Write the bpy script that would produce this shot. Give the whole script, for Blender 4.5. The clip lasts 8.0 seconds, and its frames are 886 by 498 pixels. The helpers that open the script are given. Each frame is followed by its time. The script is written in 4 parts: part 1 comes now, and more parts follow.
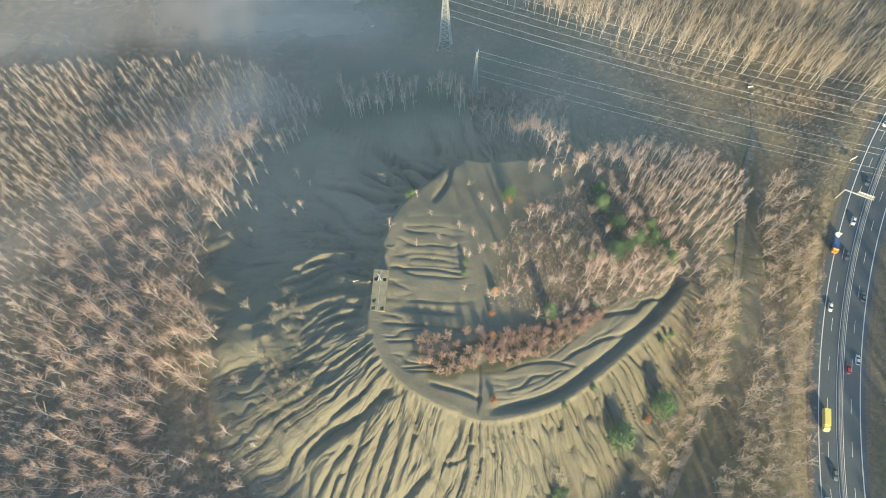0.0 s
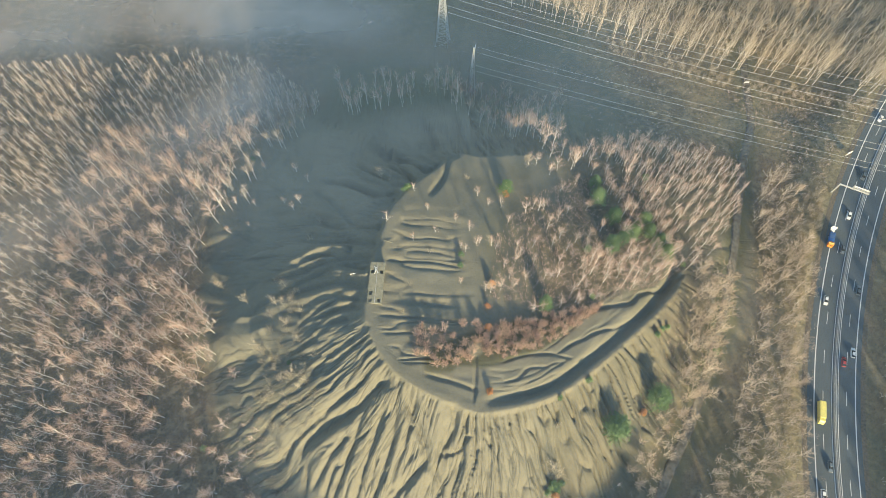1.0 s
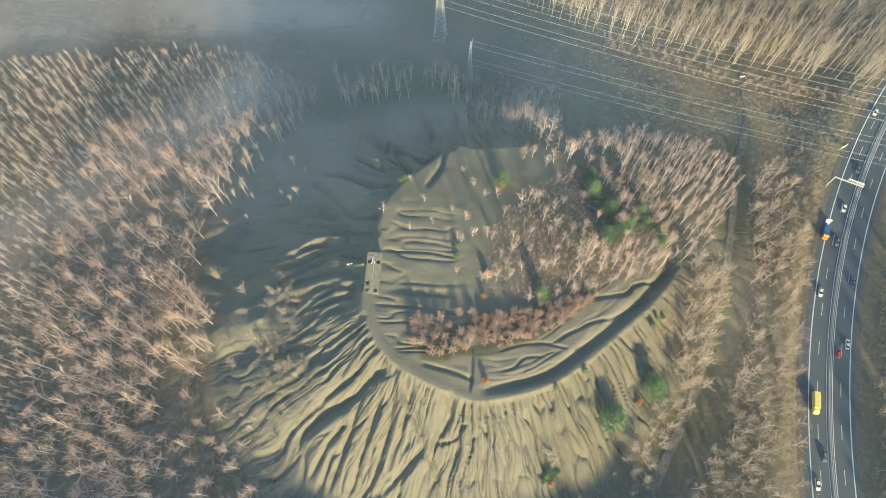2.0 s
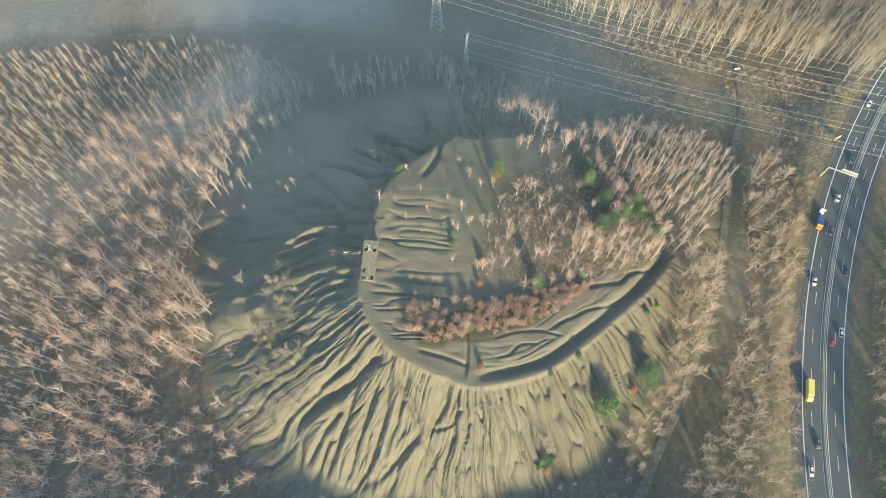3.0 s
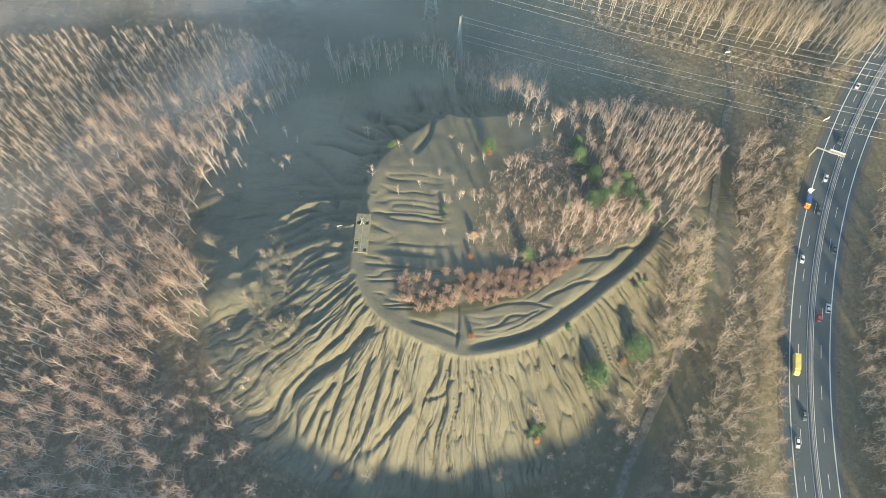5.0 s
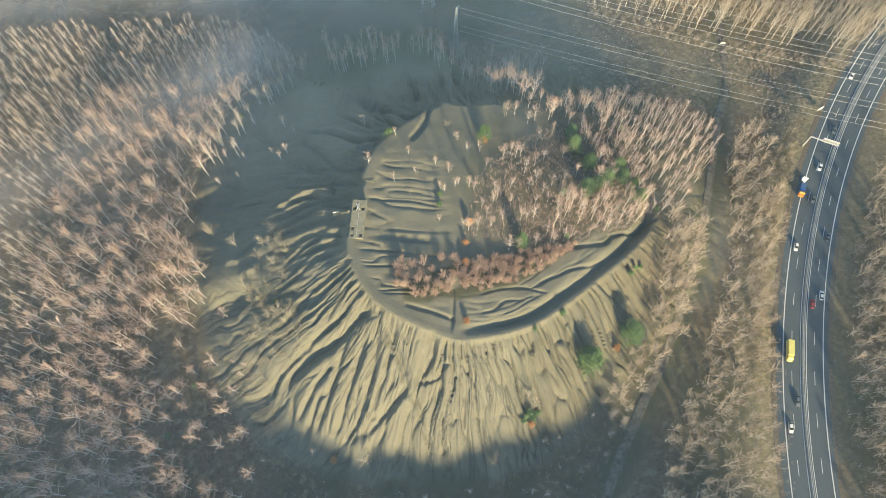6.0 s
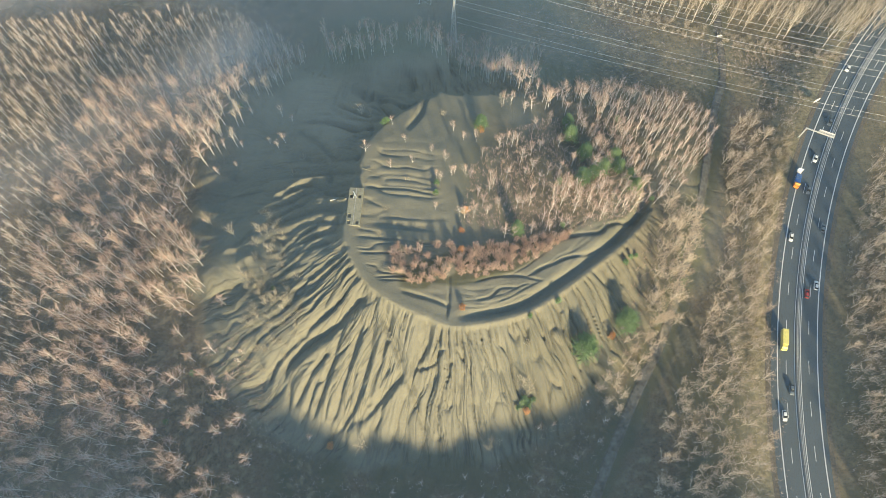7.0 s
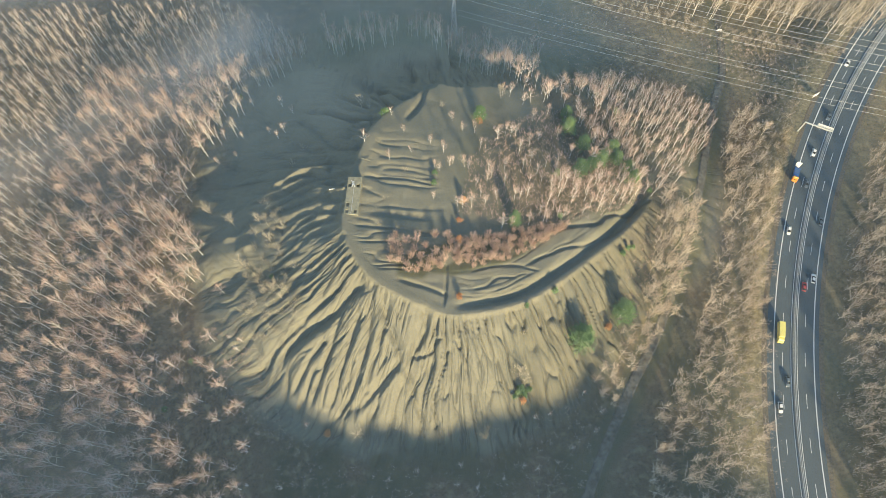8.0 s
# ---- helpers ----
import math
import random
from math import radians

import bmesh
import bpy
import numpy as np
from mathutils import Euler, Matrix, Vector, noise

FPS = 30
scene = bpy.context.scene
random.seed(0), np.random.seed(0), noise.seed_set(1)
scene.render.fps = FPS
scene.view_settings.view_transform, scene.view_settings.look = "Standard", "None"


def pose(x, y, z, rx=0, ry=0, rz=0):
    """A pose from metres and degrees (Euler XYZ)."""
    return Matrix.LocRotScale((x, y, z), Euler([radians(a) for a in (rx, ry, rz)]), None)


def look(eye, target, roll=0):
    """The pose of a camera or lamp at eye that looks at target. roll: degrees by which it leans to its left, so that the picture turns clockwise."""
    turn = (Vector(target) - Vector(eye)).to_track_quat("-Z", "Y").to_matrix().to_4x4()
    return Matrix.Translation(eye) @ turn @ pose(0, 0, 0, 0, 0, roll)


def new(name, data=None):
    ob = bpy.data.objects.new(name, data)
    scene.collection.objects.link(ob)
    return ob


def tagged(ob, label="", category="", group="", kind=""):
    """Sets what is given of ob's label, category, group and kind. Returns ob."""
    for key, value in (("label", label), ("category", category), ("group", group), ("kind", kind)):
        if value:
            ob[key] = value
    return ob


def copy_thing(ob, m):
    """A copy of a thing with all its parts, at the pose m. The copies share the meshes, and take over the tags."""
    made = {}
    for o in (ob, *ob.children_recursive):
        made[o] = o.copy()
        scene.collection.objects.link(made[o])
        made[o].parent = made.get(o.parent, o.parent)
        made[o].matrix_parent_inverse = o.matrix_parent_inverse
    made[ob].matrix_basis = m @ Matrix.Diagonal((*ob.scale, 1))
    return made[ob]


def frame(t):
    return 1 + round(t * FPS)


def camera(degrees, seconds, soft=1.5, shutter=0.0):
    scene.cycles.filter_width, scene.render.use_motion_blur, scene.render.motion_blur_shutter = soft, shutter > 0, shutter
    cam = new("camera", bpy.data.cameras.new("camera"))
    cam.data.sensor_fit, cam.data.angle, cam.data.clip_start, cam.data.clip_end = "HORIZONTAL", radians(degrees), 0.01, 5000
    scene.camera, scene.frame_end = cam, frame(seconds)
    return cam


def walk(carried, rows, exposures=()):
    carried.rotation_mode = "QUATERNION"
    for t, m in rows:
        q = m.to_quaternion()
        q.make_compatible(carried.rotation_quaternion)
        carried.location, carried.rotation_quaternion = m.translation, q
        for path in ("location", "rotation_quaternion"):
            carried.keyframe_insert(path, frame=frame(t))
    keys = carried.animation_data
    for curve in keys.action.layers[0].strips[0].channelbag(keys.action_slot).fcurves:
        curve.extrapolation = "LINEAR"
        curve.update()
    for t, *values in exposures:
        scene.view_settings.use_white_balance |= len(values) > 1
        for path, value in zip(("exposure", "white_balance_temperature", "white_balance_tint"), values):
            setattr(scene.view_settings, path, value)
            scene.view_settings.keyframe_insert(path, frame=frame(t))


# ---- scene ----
cam = camera(69.3, 8.0, 0.45)
PATH = [
    (0, (2.493, -6.208, 267.026), (2.498, -5.399, 265.197), -0.3),
    (0.5, (3.062, -7.6, 267.003), (3.067, -6.79, 265.174), -0.4),
    (1, (3.606, -9.162, 266.985), (3.612, -8.352, 265.157), -0.3),
    (1.5, (4.194, -11.072, 266.983), (4.2, -10.26, 265.155), -0.3),
    (3, (6.218, -17.988, 267.052), (6.225, -17.176, 265.224), -0.4),
    (3.5, (6.891, -20.523, 267.049), (6.899, -19.71, 265.222), -0.4),
    (4, (7.61, -23.224, 267.031), (7.618, -22.412, 265.203), -0.4),
    (4.5, (8.384, -25.952, 266.971), (8.391, -25.14, 265.144), -0.4),
    (6, (10.786, -34.085, 266.648), (10.793, -33.275, 264.819), -0.5),
    (6.5, (11.587, -36.555, 266.541), (11.592, -35.745, 264.713), -0.5),
    (7, (12.415, -38.776, 266.431), (12.42, -37.968, 264.601), -0.5),
    (7.5, (13.242, -40.693, 266.315), (13.246, -39.888, 264.484), -0.5),
    (8, (14.106, -42.372, 266.196), (14.104, -41.568, 264.364), -0.6),
]
walk(cam, [(t, look(eye, target, roll)) for t, eye, target, roll in PATH], [(0.0, 1.01), (8.0, 1.01)])

# ---- world and sun ----
SUN_ELEVATION, SUN_EAST = 14.0, 17.0  # degrees above the horizon, degrees east of south
world = bpy.data.worlds.new("sky")
scene.world = world
world.use_nodes = True
wn = world.node_tree.nodes
sky = wn.new("ShaderNodeTexSky")
sky.sky_type, sky.sun_disc = "NISHITA", False
sky.sun_elevation, sky.sun_rotation = radians(SUN_ELEVATION), radians(180 - SUN_EAST)
sky.air_density, sky.dust_density, sky.ozone_density = 1.4, 0.4, 2.6
world.node_tree.links.new(sky.outputs[0], wn["Background"].inputs[0])
wn["Background"].inputs[1].default_value = 0.13
sun = new("sun", bpy.data.lights.new("sun", "SUN"))
sun.data.energy, sun.data.angle, sun.data.color = 5.0, radians(2.0), (1.0, 0.805, 0.465)
SUN_FROM = Vector((math.sin(radians(SUN_EAST)), -math.cos(radians(SUN_EAST)), math.tan(radians(SUN_ELEVATION)))).normalized()
sun.matrix_world = look(SUN_FROM * 900, (0, 0, 0))


# ---- materials ----
def material(name, roughness=0.9, metallic=0.0):
    m = bpy.data.materials.new(name)
    m.use_nodes = True
    b = m.node_tree.nodes["Principled BSDF"]
    b.inputs["Roughness"].default_value = roughness
    b.inputs["Metallic"].default_value = metallic
    b.inputs["Specular IOR Level"].default_value = 0.25
    return m, m.node_tree.nodes, m.node_tree.links, b


def noise_node(m, scale, detail=4.0, rough=0.6, vector=None, distortion=0.0):
    n = m.node_tree.nodes.new("ShaderNodeTexNoise")
    n.inputs["Scale"].default_value, n.inputs["Detail"].default_value = scale, detail
    n.inputs["Roughness"].default_value, n.inputs["Distortion"].default_value = rough, distortion
    if vector is None:
        vector = m.node_tree.nodes.new("ShaderNodeNewGeometry").outputs["Position"]
    m.node_tree.links.new(vector, n.inputs["Vector"])
    return n.outputs["Fac"]


def ramp(m, fac, *stops):
    n = m.node_tree.nodes.new("ShaderNodeValToRGB")
    e = n.color_ramp.elements
    while len(e) < len(stops):
        e.new(0.5)
    for k, (p, c) in zip(e, stops):
        k.position, k.color = p, (*c, 1.0)
    m.node_tree.links.new(fac, n.inputs[0])
    return n.outputs[0]


def mix(m, fac, a, b, mode="MIX"):
    n = m.node_tree.nodes.new("ShaderNodeMix")
    n.data_type, n.blend_type = "RGBA", mode
    for k, v in ((0, fac), (6, a), (7, b)):
        if hasattr(v, "is_output"):
            m.node_tree.links.new(v, n.inputs[k])
        elif k == 0:
            n.inputs[0].default_value = v
        else:
            n.inputs[k].default_value = (*v, 1.0)
    return n.outputs[2]


def attribute(m, name):
    n = m.node_tree.nodes.new("ShaderNodeAttribute")
    n.attribute_name = name
    return n.outputs["Fac"]


def bumped(m, bsdf, fac, distance, strength=0.6):
    n = m.node_tree.nodes.new("ShaderNodeBump")
    n.inputs["Distance"].default_value, n.inputs["Strength"].default_value = distance, strength
    m.node_tree.links.new(fac, n.inputs["Height"])
    m.node_tree.links.new(n.outputs[0], bsdf.inputs["Normal"])


def plain(name, colour, roughness=0.6, metallic=0.0, grain=2.0, spread=0.25):
    m, n, l, b = material(name, roughness, metallic)
    dark = tuple(c * (1 - spread) for c in colour)
    light = tuple(min(1.0, c * (1 + spread)) for c in colour)
    l.new(ramp(m, noise_node(m, grain), (0.3, dark), (0.7, light)), b.inputs["Base Color"])
    return m


def wood_material(name, dark, light):
    m, n, l, b = material(name, 0.85)
    l.new(mix(m, attribute(m, "tone"), dark, light), b.inputs["Base Color"])
    return m


def ground_material():
    m, n, l, b = material("ground_soil", 0.95)
    spoil = mix(m, noise_node(m, 0.06, 5.0), (0.132, 0.127, 0.097), (0.232, 0.222, 0.17))
    spoil = mix(m, ramp(m, noise_node(m, 0.9, 6.0, 0.7), (0.35, (0, 0, 0)), (0.7, (1, 1, 1))), spoil, (0.215, 0.207, 0.158))
    litter = mix(m, ramp(m, noise_node(m, 0.12, 6.0, 0.65), (0.35, (0, 0, 0)), (0.65, (1, 1, 1))), (0.075, 0.074, 0.052), (0.17, 0.146, 0.10))
    litter = mix(m, ramp(m, noise_node(m, 0.035, 4.0, 0.6), (0.45, (0, 0, 0)), (0.6, (1, 1, 1))), litter, (0.185, 0.135, 0.092))
    litter = mix(m, ramp(m, noise_node(m, 0.7, 5.0, 0.7), (0.45, (0, 0, 0)), (0.7, (1, 1, 1))), litter, (0.15, 0.12, 0.08))
    litter = mix(m, ramp(m, noise_node(m, 1.3, 6.0, 0.75), (0.36, (1, 1, 1)), (0.5, (0, 0, 0))), litter, (0.06, 0.058, 0.04))
    litter = mix(m, ramp(m, noise_node(m, 0.3, 6.0, 0.7), (0.5, (0, 0, 0)), (0.62, (1, 1, 1))), litter, (0.225, 0.18, 0.115))
    grass = mix(m, ramp(m, noise_node(m, 0.5, 6.0, 0.75), (0.38, (0, 0, 0)), (0.62, (1, 1, 1))), (0.165, 0.148, 0.092), (0.36, 0.30, 0.18))
    where = n.new("ShaderNodeCombineXYZ")
    slow = n.new("ShaderNodeMath")
    slow.operation = "MULTIPLY"
    slow.inputs[1].default_value = 0.14
    l.new(attribute(m, "across"), where.inputs[0])
    l.new(attribute(m, "down"), slow.inputs[0])
    l.new(slow.outputs[0], where.inputs[1])
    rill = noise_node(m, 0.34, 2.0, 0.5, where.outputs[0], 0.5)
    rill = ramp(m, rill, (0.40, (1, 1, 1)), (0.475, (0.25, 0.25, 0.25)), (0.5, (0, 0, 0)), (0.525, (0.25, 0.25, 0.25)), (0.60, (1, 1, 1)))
    # rill bottoms are darkened in the colour too, as their shade would be
    furrow_shade = n.new("ShaderNodeMath")
    furrow_shade.operation = "MULTIPLY"
    l.new(ramp(m, rill, (0.0, (1, 1, 1)), (0.45, (0, 0, 0))), furrow_shade.inputs[0])
    l.new(attribute(m, "rilled"), furrow_shade.inputs[1])
    spoil = mix(m, furrow_shade.outputs[0], spoil, mix(m, 0.7, spoil, (0.075, 0.078, 0.068)))
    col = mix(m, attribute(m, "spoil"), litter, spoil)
    turf = mix(m, noise_node(m, 0.4, 5.0, 0.7), (0.065, 0.07, 0.043), (0.13, 0.125, 0.075))
    col = mix(m, attribute(m, "turf_shade"), col, turf)
    col = mix(m, attribute(m, "field"), col, mix(m, noise_node(m, 0.1, 5.0, 0.65), (0.05, 0.085, 0.055), (0.10, 0.135, 0.085)))
    col = mix(m, attribute(m, "grass"), col, grass)
    l.new(col, b.inputs["Base Color"])
    both = n.new("ShaderNodeMath")
    both.operation = "MULTIPLY_ADD"
    both.inputs[1].default_value = 0.45
    l.new(noise_node(m, 1.6, 6.0, 0.7), both.inputs[0])
    gated = n.new("ShaderNodeMath")
    gated.operation = "MULTIPLY"
    l.new(rill, gated.inputs[0])
    weaker = n.new("ShaderNodeMath")
    weaker.operation = "MULTIPLY"
    weaker.inputs[1].default_value = 0.4
    l.new(attribute(m, "rilled"), weaker.inputs[0])
    l.new(weaker.outputs[0], gated.inputs[1])
    l.new(gated.outputs[0], both.inputs[2])
    bumped(m, b, both.outputs[0], 1.0, 0.85)
    return m


GROUND = ground_material()
BIRCH = wood_material("birch_bark", (0.66, 0.62, 0.57), (0.90, 0.87, 0.82))
PALE_BARK = wood_material("pale_bark", (0.48, 0.41, 0.33), (0.72, 0.65, 0.55))
GREY_BARK = wood_material("grey_bark", (0.36, 0.31, 0.24), (0.56, 0.49, 0.39))
TWIG_RED = wood_material("birch_twigs", (0.43, 0.31, 0.262), (0.65, 0.50, 0.43))
TWIG_TAN = wood_material("bare_twigs", (0.385, 0.31, 0.245), (0.58, 0.485, 0.395))
TWIG_STRAW = wood_material("straw_twigs", (0.34, 0.285, 0.215), (0.50, 0.43, 0.335))
TWIG_RUST = wood_material("shrub_twigs", (0.41, 0.285, 0.23), (0.60, 0.45, 0.375))
# lighter copy of the birch twigs, brightening the far crowns by colour
TWIG_LIGHTENED = wood_material("lightened_twigs", (0.52, 0.405, 0.335), (0.74, 0.60, 0.51))
TWIG_GREY = wood_material("grey_twigs", (0.30, 0.265, 0.20), (0.46, 0.41, 0.32))
LEAF_GREEN = wood_material("pine_needles", (0.10, 0.175, 0.07), (0.205, 0.30, 0.135))
LEAF_ORANGE = wood_material("autumn_leaves", (0.42, 0.20, 0.085), (0.55, 0.31, 0.15))

def mist_material(name, colour):
    m, n, l, b = material(name)
    n.remove(b)
    clear, veil, both = n.new("ShaderNodeBsdfTransparent"), n.new("ShaderNodeBsdfDiffuse"), n.new("ShaderNodeMixShader")
    veil.inputs[0].default_value = (*colour, 1)
    k = n.new("ShaderNodeMath")
    k.operation = "MULTIPLY"
    l.new(attribute(m, "thickness"), k.inputs[0])
    l.new(ramp(m, noise_node(m, 0.022, 5.0, 0.55, None, 0.6), (0.25, (0.45, 0.45, 0.45)), (0.75, (1, 1, 1))), k.inputs[1])
    l.new(k.outputs[0], both.inputs[0])
    l.new(clear.outputs[0], both.inputs[1])
    l.new(veil.outputs[0], both.inputs[2])
    l.new(both.outputs[0], n["Material Output"].inputs[0])
    return m


def asphalt_material():
    m, n, l, b = material("asphalt", 0.8)
    c = mix(m, noise_node(m, 0.08, 4.0), (0.076, 0.098, 0.110), (0.12, 0.14, 0.15))
    l.new(mix(m, ramp(m, noise_node(m, 3.0, 5.0, 0.8), (0.4, (0, 0, 0)), (0.7, (1, 1, 1))), c, (0.096, 0.113, 0.122)), b.inputs["Base Color"])
    return m


MIST, HAZE = mist_material("mist_droplets", (0.80, 0.69, 0.60)), mist_material("haze_veil", (0.55, 0.74, 0.88))
ASPHALT = asphalt_material()
GRAVEL = plain("gravel_verge", (0.16, 0.135, 0.10), 0.95, 0, 1.2, 0.35)
DIRT = plain("path_dirt", (0.14, 0.126, 0.10), 0.95, 0, 0.5, 0.45)
LINE = plain("road_paint", (0.72, 0.72, 0.70), 0.6, 0, 1.5, 0.12)
MEDIAN = plain("median_concrete", (0.20, 0.21, 0.21), 0.9, 0, 1.2, 0.2)
CONCRETE = plain("concrete", (0.25, 0.24, 0.175), 0.9, 0, 0.9, 0.25)
STEEL = plain("galvanised_steel", (0.52, 0.54, 0.54), 0.45, 0.4, 2.0, 0.2)
WIRE = plain("aluminium_wire", (0.62, 0.62, 0.60), 0.4, 0.3, 0.5, 0.1)
TYRE = plain("tyre_rubber", (0.02, 0.02, 0.02), 0.9)
GLASS = plain("dark_window_glass", (0.03, 0.035, 0.04), 0.1, 0, 1.0, 0.1)
WHITE, GREY, RED = plain("white_paint", (0.78, 0.78, 0.76), 0.35, 0, 1.0, 0.05), plain("grey_paint", (0.16, 0.19, 0.21), 0.35, 0.3, 1.0, 0.1), plain("red_paint", (0.42, 0.06, 0.06), 0.35, 0, 1.0, 0.1)
BLUE, YELLOW, ORANGE = plain("blue_paint", (0.05, 0.14, 0.36), 0.4, 0, 1.0, 0.1), plain("yellow_paint", (0.84, 0.74, 0.22), 0.4, 0, 1.0, 0.06), plain("orange_paint", (0.72, 0.25, 0.04), 0.4, 0, 1.0, 0.08)
DARK = plain("black_plastic", (0.03, 0.03, 0.03), 0.6)

# ---- the land ----
CREST = [(-21, 54), (-16, 45), (-11, 39.5), (-2, 34), (6, 30.8), (16, 27.8), (28, 29.6), (40, 33.2), (50, 38.3), (62, 47),
         (74, 56.6), (88, 68.5), (101, 84), (106, 108), (92, 132), (58, 138), (23, 131), (11, 130), (2, 121), (-7, 112), (-13.5, 103), (-17, 93), (-19.5, 82), (-22.5, 71), (-22.5, 62)]


def smooth_curve(points, steps, closed=False):
    p = np.array(points, float)
    q = np.vstack([p[-1], p, p[0], p[1]]) if closed else np.vstack([2 * p[0] - p[1], p, 2 * p[-1] - p[-2]])
    out = []
    for i in range(len(q) - 3):
        t = np.linspace(0, 1, steps, endpoint=False)[:, None]
        a, b, c, d = q[i:i + 4]
        out.append(0.5 * (2 * b + (c - a) * t + (2 * a - 5 * b + 4 * c - d) * t ** 2 + (3 * b - a - 3 * c + d) * t ** 3))
    if not closed:
        out.append(p[-1:])
    return np.vstack(out)


CREST_LINE = smooth_curve(CREST, 40, True)
CREST_AT = np.concatenate([[0], np.cumsum(np.hypot(*np.diff(CREST_LINE, axis=0).T))])


CREST_AIM = np.gradient(CREST_LINE, axis=0)
CREST_AIM /= np.linalg.norm(CREST_AIM, axis=1)[:, None]
CREST_TURN = np.unwrap(np.arctan2(*np.gradient(CREST_LINE, axis=0).T[::-1]))


def lattice(ix, iy, seed):
    h = (ix * 374761393 + iy * 668265263 + seed * 1442695041) & 0xFFFFFFFF
    h = ((h ^ (h >> 13)) * 1274126177) & 0xFFFFFFFF
    return ((h ^ (h >> 16)) & 0xFFFF) / 65535.0


def grain(x, y, seed):
    """Smooth noise from 0 to 1."""
    ix, iy = np.floor(x).astype(np.int64), np.floor(y).astype(np.int64)
    fx, fy = x - ix, y - iy
    fx, fy = fx * fx * (3 - 2 * fx), fy * fy * (3 - 2 * fy)
    top = lattice(ix, iy, seed) * (1 - fx) + lattice(ix + 1, iy, seed) * fx
    low = lattice(ix, iy + 1, seed) * (1 - fx) + lattice(ix + 1, iy + 1, seed) * fx
    return top * (1 - fy) + low * fy


def channel(x, y, seed):
    """Narrow winding lines: 1 on the line, 0 away from it."""
    return (1 - np.abs(2 * grain(x, y, seed) - 1)) ** 4


def step(a, b, v):
    t = np.clip((v - a) / (b - a), 0, 1)
    return t * t * (3 - 2 * t)


def near_line(px, py, line):
    """Distance to a line of points, and the index of the nearest one."""
    best, arg = np.full(px.shape, 1e9), np.zeros(px.shape, int)
    for i, (x, y) in enumerate(line):
        d = (px - x) ** 2 + (py - y) ** 2
        m = d < best
        best[m], arg[m] = d[m], i
    return np.sqrt(best), arg


def inside(px, py, poly):
    r = np.zeros(px.shape, bool)
    for (x0, y0), (x1, y1) in zip(poly, [*poly[1:], poly[0]]):
        with np.errstate(divide="ignore", invalid="ignore"):
            r ^= ((y0 > py) != (y1 > py)) & (px < (x1 - x0) * (py - y0) / (y1 - y0) + x0)
    return r


# the road: an arc whose offsets are counted eastwards from the west carriageway's lane line
ROAD_RADIUS, ROAD_CX, ROAD_CY = 404.64, 551.92, -62.14


def road_point(s, off):
    """A point s metres north along the road from the level of y = 0 and off metres to the east of the west lane line, with its heading in radians east of north."""
    a = 0.1542 + s / ROAD_RADIUS
    r = ROAD_RADIUS - off
    return ROAD_CX - r * math.cos(a), ROAD_CY + r * math.sin(a), a


def road_offset(px, py):
    return ROAD_RADIUS - np.hypot(px - ROAD_CX, py - ROAD_CY)


def summit(x, y):
    return 53 - np.where(x > 0, 0.27, 0.17) * x - 0.12 * np.clip(y - 100, 0, 60)


def plain_height(x, y):
    z = 3 - 0.06 * np.clip(y - 60, 0, 400) - 0.06 * np.clip(-x - 100, 0, 300)
    z = z + 4 * np.exp(-((x - 95) / 40) ** 2 - ((y - 20) / 60) ** 2) + 9 * np.exp(-((x - 5) / 75) ** 2 - ((y + 25) / 32) ** 2)
    z = z + 1.6 * (grain(x / 35, y / 35, 5) - 0.5) + 0.5 * (grain(x / 9, y / 9, 6) - 0.5)
    o = np.abs(road_offset(x, y) - 5)
    z = z * step(13, 40, o) - 0.06
    # added unseen mound to the south, shaped to shade the heap's foot
    z = z + (57 - 7 * step(4, -14, x) * step(-64, -42, x) + 3.5 * step(50, 110, x) + 7 * (grain(x / 13, y / 13, 65) - 0.4)) * step(0, 0.6, 1.3 - np.hypot((x - 18) / 202, (y + 225) / 90))
    return z


# the dirt track between the heap and the road
PATH_LINE = smooth_curve([(168, 230), (164.5, 205), (161, 178), (152, 155), (143, 131), (134.4, 109.4), (122.2, 78.1), (109.8, 47.7), (100.9, 29.1), (89.5, 10.8), (79.6, -6.8), (70, -25.4), (56, -60)], 16)

# single gullies: plan line, half width, depth (a negative depth is a ridge)
SOUTH_GULLIES = [
    ([(-19.5, 43.2), (-26.4, 37.3), (-36, 32.3), (-43.6, 27.7), (-49.8, 23), (-54.2, 17.6), (-56, 10)], 1.9, 1.9),
    ([(-12.2, 39.6), (-18.6, 37), (-24.8, 32.4), (-30.1, 29.4), (-37.5, 26.8), (-42.6, 23.8), (-47.6, 19.6), (-49.5, 13)], 4.4, 5.4),
    ([(-22, 30.9), (-26.2, 25.1), (-27.6, 20.8), (-30.7, 13.9), (-35.4, 4.6), (-38, -1)], 2.1, 2.3),
    ([(-15.4, 31.8), (-17.9, 27), (-20.5, 20.6), (-23.1, 14.8), (-25.4, 9.5), (-28.2, 2.2), (-33, -7)], 2.4, 2.9),
    ([(-11.9, 35.2), (-13.6, 21.7), (-16.2, 14.3), (-18.5, 8.2), (-21, 3.4), (-26.2, -2.7), (-32.5, -8)], 2.6, 3.2),
    ([(-29.5, 22.8), (-32.5, 20.3), (-37.1, 16), (-41.4, 9.8), (-45.5, 4)], 2.2, 2.4),
]
